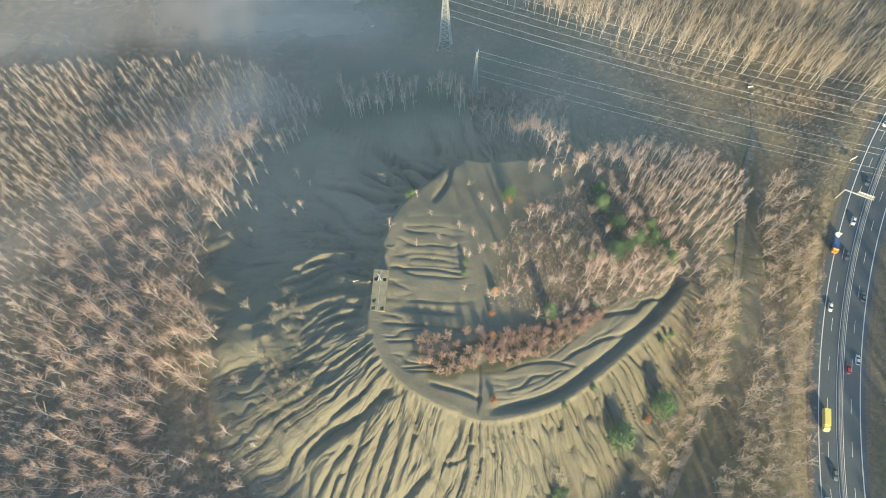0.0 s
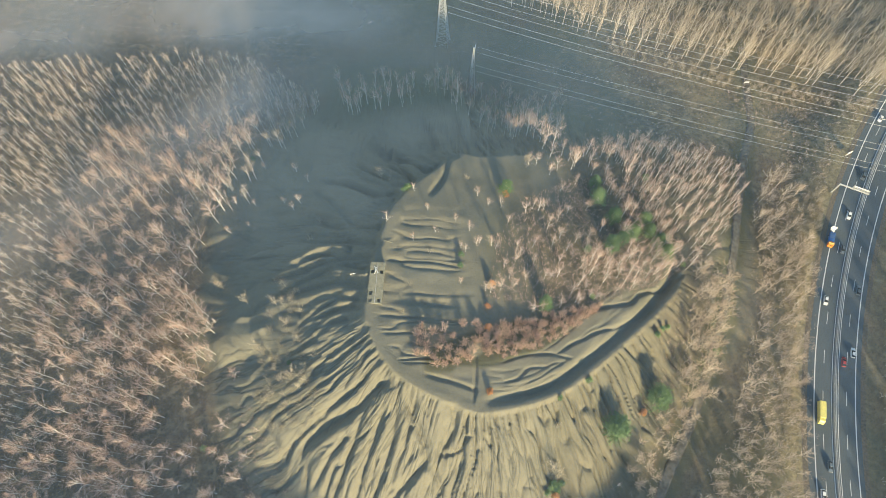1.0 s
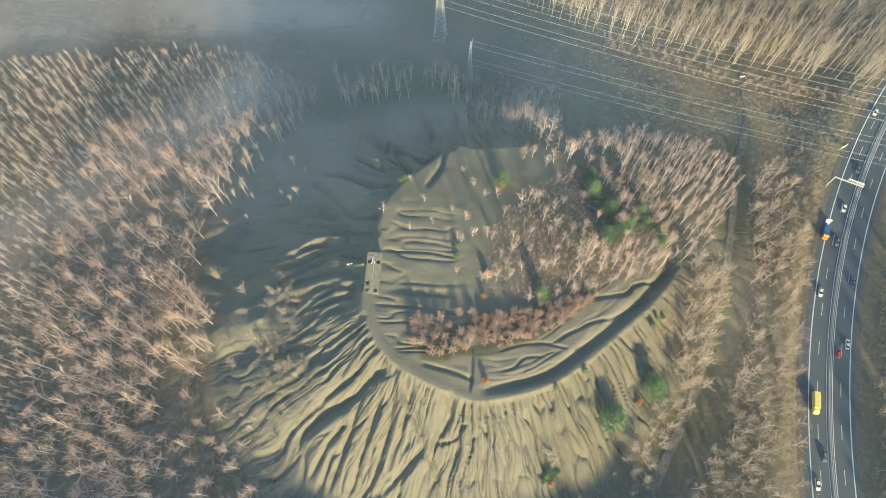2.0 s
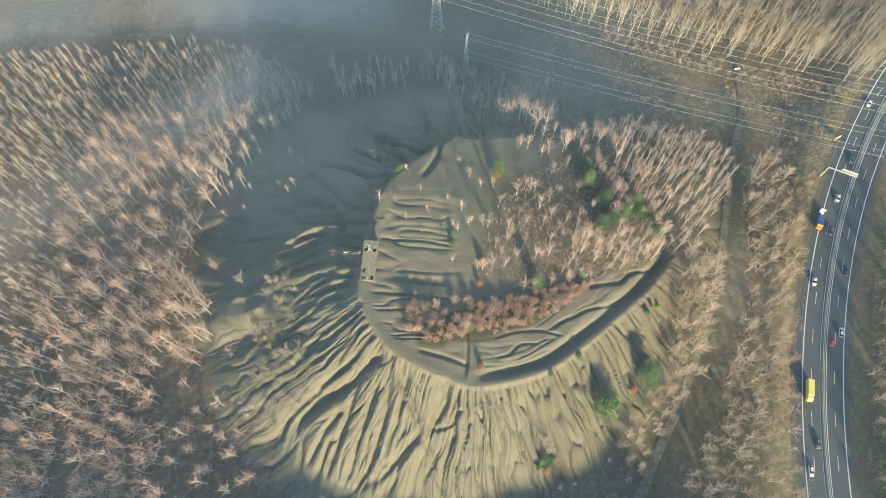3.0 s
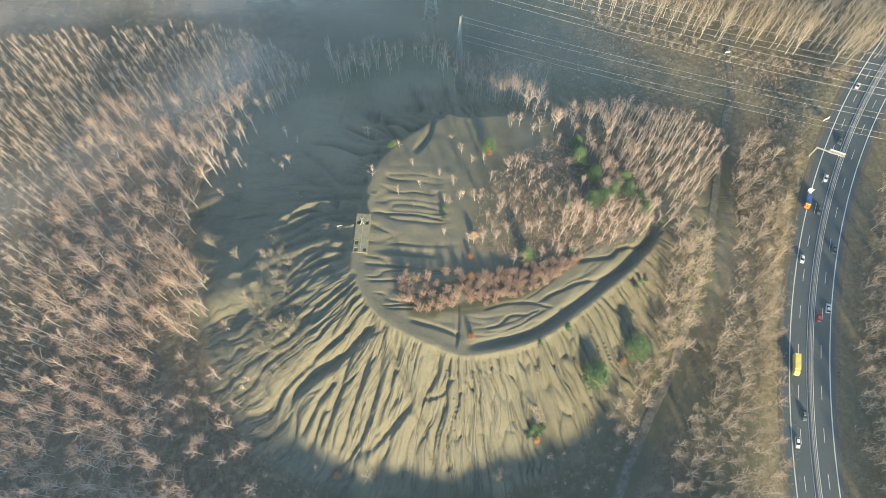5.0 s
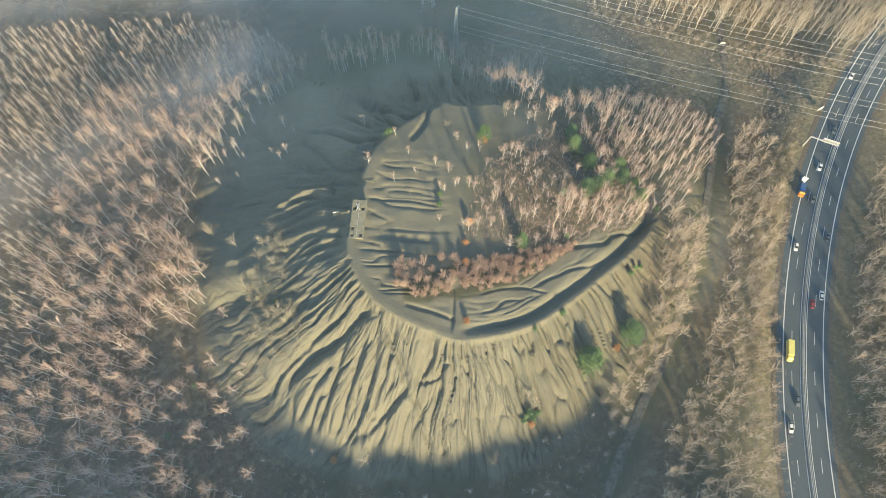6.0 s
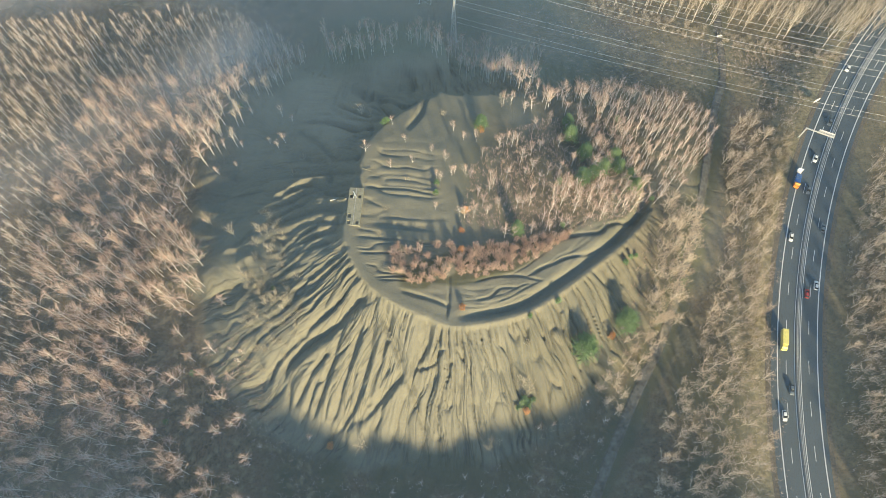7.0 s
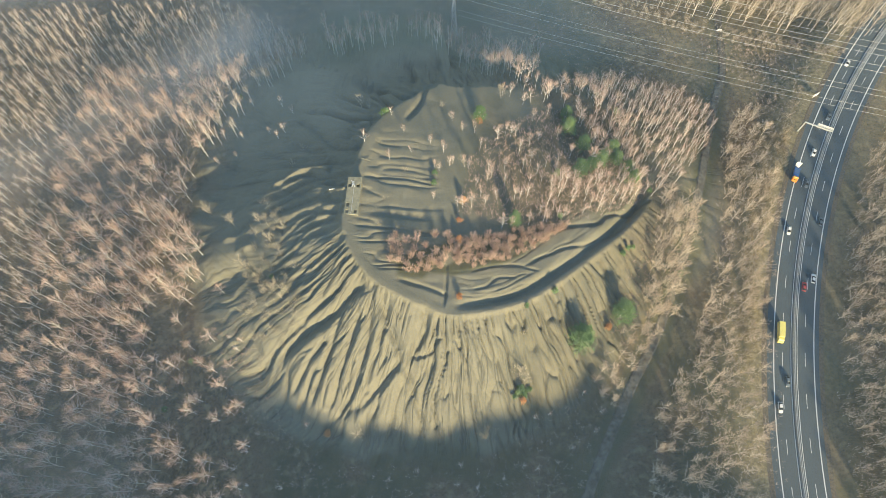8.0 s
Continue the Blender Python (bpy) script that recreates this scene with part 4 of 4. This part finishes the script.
ROAD_S, ROAD_N = -320, 420
road = tagged(strip("road", [(-6.4, 0.0), (-6.35, 0.05), (5, 0.10), (15.0, 0.05), (15.05, 0.0)], ROAD_S, ROAD_N, ASPHALT), "dark asphalt dual carriageway with white markings", "road", kind="structure")
strip("verge", [(-8.6, 0.012), (-6.4, 0.02)], ROAD_S, ROAD_N, GRAVEL, road)
strip("verge", [(15.05, 0.02), (17.0, 0.012)], ROAD_S, ROAD_N, GRAVEL, road)
for o, h in ((-3.6, 0.20), (3.45, 0.12), (6.0, 0.12), (12.95, 0.20)):
    strip("edge_line", [(o - h, 0.09 + 0.02), (o + h, 0.09 + 0.02)], ROAD_S, ROAD_N, LINE, road)
for lane, first in ((0.0, 7.8), (9.35, 9.6)):
    for k in range(-9, 15):
        s0 = first + 18 * k
        strip("lane_dash", [(lane - 0.10, 0.105), (lane + 0.10, 0.105)], s0 - 6, s0, LINE, road, "", 3.0)
strip("median_strip", [(4.0, 0.098), (4.05, 0.112), (5.45, 0.112), (5.5, 0.098)], ROAD_S, ROAD_N, MEDIAN, road)
for o in (4.45, 5.05):
    rail = tagged(strip("guard_rail", [(o - 0.07, 0.60), (o - 0.10, 0.66), (o - 0.07, 0.73), (o + 0.07, 0.73), (o + 0.10, 0.66), (o + 0.07, 0.60)], ROAD_S, ROAD_N, STEEL), "grey steel guard rail between the carriageways", "guard rail", kind="structure")
    bm = bmesh.new()
    for k in range(int((ROAD_N - ROAD_S) / 4)):
        x, y, a = road_point(ROAD_S + 4 * k, o)
        box(bm, -0.05, 0.05, -0.06, 0.06, 0.1, 0.6, 0, pose(x, y, 0, 0, 0, -math.degrees(a)))
    tagged(shape("post", bm, STEEL, rail), "", kind="stuff")


def wheel(parent, x, y, r=0.33, w=0.22):
    bm = bmesh.new()
    bmesh.ops.create_cone(bm, cap_ends=True, segments=14, radius1=r, radius2=r, depth=w, matrix=Matrix.Translation((x, y, r)) @ Matrix.Rotation(radians(90), 4, "Y"))
    ob = shape("wheel", bm, TYRE, parent)
    bm = bmesh.new()
    side = math.copysign(w / 2 + 0.01, x)
    bmesh.ops.create_cone(bm, cap_ends=True, segments=10, radius1=r * 0.6, radius2=r * 0.5, depth=0.03, matrix=Matrix.Translation((x + side, y, r)) @ Matrix.Rotation(radians(90), 4, "Y"))
    shape("rim", bm, STEEL, ob)


def loft(bm, sections):
    """Rings of (y, half width, low z, high z), joined end to end."""
    rings = []
    for y, w, lo, hi in sections:
        b = min(0.12, w * 0.2)
        rings.append([bm.verts.new(p) for p in ((-w, y, lo), (-w, y, hi - b), (-w + b, y, hi), (w - b, y, hi), (w, y, hi - b), (w, y, lo))])
    for p, q in zip(rings, rings[1:]):
        for k in range(6):
            j = (k + 1) % 6
            bm.faces.new((p[k], q[k], q[j], p[j]))
    bm.faces.new(rings[0])
    bm.faces.new(rings[-1][::-1])
    bmesh.ops.recalc_face_normals(bm, faces=bm.faces)


def car(paint, label, s, lane, north=False, tall=1.0):
    root = tagged(new("car"), label, "car", "cars on the road")
    bm = bmesh.new()
    loft(bm, [(-2.2, 0.72, 0.35, 0.72), (-2.0, 0.86, 0.25, 0.88), (-1.2, 0.9, 0.22, 0.93), (0.6, 0.9, 0.22, 0.95), (1.6, 0.88, 0.24, 0.84), (2.1, 0.8, 0.28, 0.68), (2.25, 0.62, 0.36, 0.58)])
    shape("body", bm, paint, root)
    bm = bmesh.new()
    loft(bm, [(-1.95, 0.74, 0.86, 0.92), (-1.35, 0.70, 0.88, 1.36 * tall), (0.25, 0.70, 0.9, 1.40 * tall), (1.05, 0.76, 0.86, 0.95)])
    shape("window", bm, GLASS, root)
    bm = bmesh.new()
    box(bm, -0.62, 0.62, -1.3, 0.2, 1.38 * tall, 1.43 * tall, 0.02)
    shape("roof", bm, paint, root)
    for x in (-0.6, 0.6):
        bm = bmesh.new()
        box(bm, x - 0.15, x + 0.15, 2.1, 2.24, 0.5, 0.62, 0.02)
        shape("headlight", bm, LINE, root)
    for x in (-0.78, 0.78):
        for y in (-1.35, 1.4):
            wheel(root, x, y)
    x, y, a = road_point(s, lane)
    root.matrix_basis = pose(x, y, 0.10, 0, 0, -math.degrees(a) + (0 if north else 180))
    return root


def truck(cab_paint, load_paint, label, s, lane, long, sign=False):
    root = tagged(new("truck"), label, "truck")
    h = long / 2
    bm = bmesh.new()
    box(bm, -1.1, 1.1, -h, h, 0.55, 0.85, 0.04)
    shape("chassis", bm, DARK, root)
    bm = bmesh.new()
    loft(bm, [(h - 2.0, 1.15, 0.6, 2.7), (h - 1.0, 1.15, 0.6, 2.75), (h - 0.3, 1.12, 0.55, 2.1), (h, 1.08, 0.55, 1.4)])
    cab = shape("cab", bm, cab_paint, root)
    bm = bmesh.new()
    box(bm, -1.0, 1.0, h - 0.5, h - 0.22, 1.55, 2.15, 0.03)
    shape("windscreen", bm, GLASS, cab)
    bm = bmesh.new()
    top = 2.0 if sign else 3.3
    box(bm, -1.22, 1.22, -h, h - 2.2, 0.86, top, 0.06)
    load = shape("load_box", bm, load_paint, root)
    if sign:
        for y in (-h + 0.8, -h + 1.8, -h + 2.8):
            bm = bmesh.new()
            box(bm, -1.1, 1.1, y - 0.08, y + 0.08, top, top + 0.12, 0.02)
            shape("rib", bm, GREY, load)
        bm = bmesh.new()
        box(bm, -1.0, 1.0, -h - 3.4, -h - 1.6, 0.5, 0.75, 0.03)
        box(bm, -0.06, 0.06, -h - 1.7, -h + 0.1, 0.5, 0.6)
        trailer = shape("trailer", bm, WHITE, root, "white warning trailer")
        bm = bmesh.new()
        box(bm, -1.1, 1.1, -h - 2.7, -h - 2.5, 0.75, 2.9, 0.03)
        shape("warning_board", bm, WHITE, trailer)
        bm = bmesh.new()
        box(bm, -1.25, 1.25, h - 1.3, h - 1.0, 2.75, 2.95, 0.03)
        shape("light_bar", bm, YELLOW, cab)
    for x in (-0.95, 0.95):
        for y in (-h + 1.0, -h + 2.2, h - 1.2):
            wheel(root, x, y, 0.48, 0.3)
    x, y, a = road_point(s, lane)
    root.matrix_basis = pose(x, y, 0.10, 0, 0, -math.degrees(a) + 180)
    return root


def road_s(x, y):
    return (math.atan2(y - ROAD_CY, ROAD_CX - x) - 0.1542) * ROAD_RADIUS


truck(YELLOW, YELLOW, "yellow box truck driving on the inner road lane", road_s(158.4, 33.4), -1.5, 9.0)
truck(ORANGE, BLUE, "orange and blue service truck with a warning trailer on the shoulder", road_s(182, 110.5), -4.3, 7.5, True)
car(WHITE, "white car on the dark asphalt", road_s(172.1, 82), -1.7)
car(WHITE, "white car on the dark asphalt", road_s(192.3, 124.1), 0.9)
car(GREY, "dark grey car on the asphalt", road_s(183.9, 107.2), 1.7)
car(GREY, "dark grey car on the asphalt", road_s(186.8, 86.7), 11.2, True)
car(WHITE, "white car on the dark asphalt", road_s(177.6, 58.4), 11.3, True)
car(RED, "dark red car on the asphalt", road_s(173.1, 54.5), 7.7, True)
car(GREY, "dark grey car on the asphalt", road_s(156.6, 12.9), 1.8)
car(WHITE, "white car on the dark asphalt", road_s(225.8, 175.6), -1.7)
car(GREY, "dark grey car on the asphalt", road_s(203.4, 145.7), 1.7)
car(WHITE, "white car on the dark asphalt", road_s(151.6, 2.3), -1.7)


# ---- gantry and signs ----
def gantry():
    root = tagged(new("sign_gantry"), "pale steel cantilever sign gantry over the carriageway", "gantry")
    bm = bmesh.new()
    box(bm, -0.28, 0.28, -0.28, 0.28, -0.3, 8.0, 0.06)
    shape("post", bm, STEEL, root)
    bm = bmesh.new()
    box(bm, -0.7, 0.7, -0.7, 0.7, -0.3, 0.25, 0.08)
    shape("footing", bm, CONCRETE, root)
    bm = bmesh.new()
    box(bm, 0.1, 13.0, -0.3, 0.3, 7.45, 8.0, 0.06)
    arm = shape("arm", bm, STEEL, root)
    bm = bmesh.new()
    box(bm, 5.6, 12.9, 0.75, 1.0, 6.2, 8.9, 0.03)
    shape("sign_panel", bm, WHITE, root, "white back of a large sign panel")
    for k in range(7):
        bm = bmesh.new()
        x = 5.9 + k * 1.1
        box(bm, x - 0.09, x + 0.09, 0.28, 0.8, 6.4, 8.75, 0.02)
        shape("bracket", bm, STEEL, arm)
    root.matrix_basis = pose(188.7, 136.2, height(188.7, 136.2), 0, 0, -25)


def road_sign(x, y, turn, wide, tall, up, label):
    root = tagged(new("road_sign"), label, "sign")
    for k in (-0.35, 0.35):
        bm = bmesh.new()
        box(bm, k * wide - 0.06, k * wide + 0.06, -0.06, 0.06, -0.4, up + tall, 0.02)
        shape("post", bm, STEEL, root)
    bm = bmesh.new()
    box(bm, -wide / 2, wide / 2, -0.14, -0.07, up, up + tall, 0.02)
    panel = shape("panel", bm, WHITE, root)
    for k in range(3):
        bm = bmesh.new()
        z = up + tall * (0.25 + 0.25 * k)
        box(bm, -wide * 0.4, wide * 0.36, -0.155, -0.135, z - 0.07, z + 0.07)
        shape("bar", bm, GREY, panel)
    root.matrix_basis = pose(x, y, height(x, y), 0, 0, turn)


gantry()
road_sign(201.6, 156.5, 25, 3.2, 2.2, 0.9, "white road sign board beside the carriageway")
road_sign(164.2, 204.2, 5, 2.6, 1.2, 0.5, "low white board where the path begins")


# ---- power lines ----
def pylon(label, x, y, turn, arms, tall, foot, waist):
    """A lattice tower: arms is a list of (height, half length)."""
    root = tagged(new("power_pylon"), label, "pylon", "power pylons")
    levels = [0.0]
    while levels[-1] < tall - 1.5:
        levels.append(levels[-1] + max(1.6, 4.2 - levels[-1] * 0.07))
    levels[-1] = tall

    def half(z):
        f = z / tall
        return foot * (1 - f / 0.6) + waist * f / 0.6 if f < 0.6 else waist * (1 - (f - 0.6) / 0.44)

    corners = ((1, 1), (-1, 1), (-1, -1), (1, -1))
    for i, j in corners:
        bm = bmesh.new()
        for a, b in zip(levels, levels[1:]):
            beam(bm, (i * half(a), j * half(a), a), (i * half(b), j * half(b), b), 0.13)
        beam(bm, (i * half(0), j * half(0), -2.0), (i * half(0), j * half(0), 0.3), 0.4)
        shape("leg", bm, STEEL, root)
    for k in range(4):
        (i, j), (p, q) = corners[k], corners[(k + 1) % 4]
        bm = bmesh.new()
        for a, b in zip(levels, levels[1:]):
            beam(bm, (i * half(a), j * half(a), a), (p * half(b), q * half(b), b), 0.065)
            beam(bm, (p * half(a), q * half(a), a), (i * half(b), j * half(b), b), 0.065)
            beam(bm, (i * half(b), j * half(b), b), (p * half(b), q * half(b), b), 0.06)
        shape("bracing", bm, STEEL, root)
    for z, w in arms:
        for side in (-1, 1):
            bm = bmesh.new()
            h = half(z)
            tip = (0, side * w, z)
            for k in (-1, 1):
                beam(bm, (k * h, side * h, z), tip, 0.10)
                beam(bm, (k * h, side * h, z + 1.5), tip, 0.08)
            for f in (0.3, 0.6, 0.85):
                y0 = side * (h + (w - h) * f)
                beam(bm, (-h * (1 - f), y0, z), (h * (1 - f), y0, z), 0.06)
                beam(bm, (0, y0, z), (0, y0, z + 1.5 * (1 - f)), 0.06)
            arm = shape("crossarm", bm, STEEL, root)
            for f in (1.0, 0.5):
                bm = bmesh.new()
                y0 = side * (h + (w - h) * f)
                for k in range(5):
                    bmesh.ops.create_cone(bm, cap_ends=True, segments=8, radius1=0.15, radius2=0.09, depth=0.2, matrix=Matrix.Translation((0, y0, z - 0.2 - 0.25 * k)))
                shape("insulator", bm, GREY, arm)
    root.matrix_basis = pose(x, y, height(x, y), 0, 0, turn)
    return root


def wire(a, b, sag, r=0.05):
    n, pts = 26, []
    for k in range(n + 1):
        f = k / n
        pts.append((a[0] + (b[0] - a[0]) * f, a[1] + (b[1] - a[1]) * f, a[2] + (b[2] - a[2]) * f - 4 * sag * f * (1 - f)))
    bm = bmesh.new()
    for p, q in zip(pts, pts[1:]):
        beam(bm, p, q, r)
    tagged(shape("power_line", bm, WIRE), "thin pale overhead cable strung between pylons", "cable", "overhead cables")


def line_of(towers, label, arms, tall, foot, waist, wires, sag, thick=0.05):
    """Pylons along a line, with their cables: wires is a list of (offset across the line, height)."""
    feet = []
    for k, (x, y, turn) in enumerate(towers):
        pylon(label, x, y, turn, arms, tall, foot, waist)
        feet.append((x, y, height(x, y), radians(turn)))
    for p, q in zip(feet, feet[1:]):
        for o, z in wires:
            a = (p[0] - math.sin(p[3]) * o, p[1] + math.cos(p[3]) * o, p[2] + z)
            b = (q[0] - math.sin(q[3]) * o, q[1] + math.cos(q[3]) * o, q[2] + z)
            wire(a, b, sag, thick if b[0] > 100 else 0.15 * thick)


line_of([(-292, 268, -8), (5.8, 236, -12), (290, 136, -19)], "tall grey lattice power pylon in the misty valley", [(35, 9.0), (43, 7.0)], 50, 3.3, 1.3,
        [(-9, 33.6), (-5, 33.6), (-7, 41.6), (5, 33.6), (9, 33.6), (7, 41.6)], 7.0, 0.042)
line_of([(-260, 244, -3), (20.4, 202, -11), (290, 116, -18)], "slender grey lattice power pylon at the forest edge", [(26, 7.2)], 32, 1.7, 0.8,
        [(-7.2, 24.6), (-3.9, 24.6), (3.9, 24.6), (7.2, 24.6)], 5.0, 0.032)


# ---- the concrete platform on the heap ----
def platform():
    root = tagged(new("concrete_platform"), "weathered concrete slab with square openings on the heap's crest", "platform")
    xs, ys = [-2.6, -2.2, -1.0, 0.9, 2.0, 2.6], [-7.5, -7.1, -5.7, -4.6, -3.0, 3.3, 4.7, 7.5]
    holes = {(1, 1), (3, 1), (1, 3), (1, 5), (3, 5)}
    bm = bmesh.new()
    for i in range(5):
        for j in range(7):
            if (i, j) not in holes:
                box(bm, xs[i], xs[i + 1], ys[j], ys[j + 1], 0.0, 0.45)
    bmesh.ops.remove_doubles(bm, verts=bm.verts, dist=0.001)
    inner = [f for f in bm.faces if any(g is not f and set(g.verts) == set(f.verts) for g in f.verts[0].link_faces)]
    bmesh.ops.delete(bm, geom=inner, context="FACES")
    slab = shape("slab", bm, CONCRETE, root)
    bm = bmesh.new()
    box(bm, -0.06, 0.06, -7.3, 7.3, 0.45, 0.50, 0.01)
    shape("joint", bm, STEEL, slab)
    bm = bmesh.new()
    box(bm, -2.45, -2.2, -7.4, 7.4, -2.4, 0.0)
    box(bm, 2.2, 2.45, -7.4, 7.4, -2.4, 0.0)
    box(bm, -2.2, 2.2, -7.4, -7.15, -2.4, 0.0)
    box(bm, -2.2, 2.2, 7.15, 7.4, -2.4, 0.0)
    shape("foundation_wall", bm, CONCRETE, root)
    root.matrix_basis = pose(-19.2, 71.2, 57.0, 4, 0, -4)
    # the last rod is added in place of a bright ridge of pale spoil
    for x, y, z, a, l, thing in ((-19.5, 75.6, 57.95, 78, 2.6, "post"), (-19.3, 75.9, 58.1, 118, 3.0, "beam"), (-15.5, 87.6, 56.0, -20, 3.6, "pole"), (-27.5, 76.5, 53.0, 10, 3.4, "ridge_stand_in")):
        bm = bmesh.new()
        bmesh.ops.create_cone(bm, cap_ends=True, segments=8, radius1=0.16, radius2=0.14, depth=l, matrix=Matrix.Rotation(radians(90), 4, "Y"))
        ob = tagged(shape("fallen_" + thing, bm, CONCRETE if thing == "pole" else LINE), "grey weathered pole lying on the heap" if thing == "pole" else "pale rod lying on the heap", "pole")
        ob.matrix_basis = pose(x, y, max(z, height(x, y) + 0.12), 0, 0, a)


platform()

# ---- the path ----


def build_path():
    d = np.gradient(PATH_LINE, axis=0)
    d /= np.linalg.norm(d, axis=1)[:, None]
    side = np.stack([d[:, 1], -d[:, 0]], -1)
    V = []
    offs = (-2.5, -1.7, -1.15, -0.5, 0.5, 1.15, 1.7, 2.5)
    lift = (-0.7, 0.10, 0.03, 0.10, 0.10, 0.03, 0.10, -0.7)
    for o, h in zip(offs, lift):
        p = PATH_LINE + side * o
        z, _ = land(p[:, 0], p[:, 1])
        z = np.convolve(np.pad(z, 1, mode="edge"), (0.25, 0.5, 0.25), mode="valid")
        V.append(np.stack([p[:, 0], p[:, 1], z + h + 0.22], -1))
    V = np.stack(V, 1).reshape(-1, 3)
    w = len(offs)
    F = [(k * w + j, k * w + j + 1, (k + 1) * w + j + 1, (k + 1) * w + j) for k in range(len(PATH_LINE) - 1) for j in range(w - 1)]
    tagged(new("path", raw_mesh("path", V, F, [DIRT], None, (), True)), "worn dirt track with two wheel ruts", "path", kind="structure")


build_path()


# ---- mist ----
def mist(name, lift, amount, label, high=False, low=False):
    gx, gy = np.arange(-420, 421, 6.0), np.arange(-160, 481, 6.0)
    X, Y = np.meshgrid(gx, gy)
    Z = 3 - 0.06 * np.clip(Y - 60, 0, 400) - 0.06 * np.clip(-X - 100, 0, 300) + lift + 5 * (grain(X / 60, Y / 60, 40 + int(lift)) - 0.5)
    puff = 0.55 * grain(X / 70, Y / 45, 31) + 0.3 * grain(X / 28, Y / 20, 32) + 0.15 * grain(X / 12, Y / 9, 33)
    if high:
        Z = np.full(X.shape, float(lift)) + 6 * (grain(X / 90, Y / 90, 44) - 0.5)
        # tinted veil in place of haze, thicker to lift the shaded north and west slopes
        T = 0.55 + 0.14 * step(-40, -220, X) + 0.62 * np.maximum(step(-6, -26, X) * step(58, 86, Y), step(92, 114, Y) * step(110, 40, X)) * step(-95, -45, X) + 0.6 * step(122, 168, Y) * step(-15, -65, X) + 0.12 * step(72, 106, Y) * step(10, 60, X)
    elif low:
        # the dim band south of the streak
        t = np.clip(((X + 200) * 85 - (Y - 122) * 8) / (85 ** 2 + 8 ** 2), 0, 1)
        T = np.exp(-(np.hypot(X + 200 - 85 * t, Y - 122 + 8 * t) / 26) ** 2) * (0.5 + puff)
    else:
        # along the streak that drifts over the western trees
        t = np.clip(((X + 205) * 117 + (Y - 98) * 90) / (117 ** 2 + 90 ** 2), 0, 1)
        streak = np.exp(-(np.hypot(X + 205 - 117 * t, Y - 98 - 90 * t) / 17) ** 2)
        west = step(-60, -120, X) * (0.55 + 0.45 * step(60, 110, Y))
        north = step(125, 175, Y) * step(150, 40, X) * (0.15 + 0.85 * step(-130, -70, X))
        T = ((2.4 * streak * (0.2 + 0.7 * t) if lift > 10 else 0) + (0.05 if lift > 10 else 0.42) * west + (0.1 if lift > 10 else 0.42) * north + (0.3 if lift > 10 else 1.2) * step(222, 250, Y) * step(10, -60, X)) * (0.35 + 1.3 * puff)
    k = np.arange(X.size).reshape(X.shape)
    F = np.stack([k[:-1, :-1], k[:-1, 1:], k[1:, 1:], k[1:, :-1]], -1).reshape(-1, 4)
    me = raw_mesh(name, np.stack([X, Y, Z], -1).reshape(-1, 3), F, [HAZE if high else MIST], None, (("thickness", np.clip(T * amount, 0, 0.9).ravel()),), True)
    tagged(new(name, me), label, "mist", kind="stuff")


mist("ground_mist", 4.0, 0.30, "low morning mist lying between the tree trunks")
mist("valley_mist", 15.0, 0.2, "patchy morning mist drifting through the crowns")
mist("dim_mist", 14.0, 0.05, "dim grey mist between the birch crowns", False, True)
mist("haze", 92.0, 0.125, "thin bluish sheet standing in for haze over the whole valley", True)
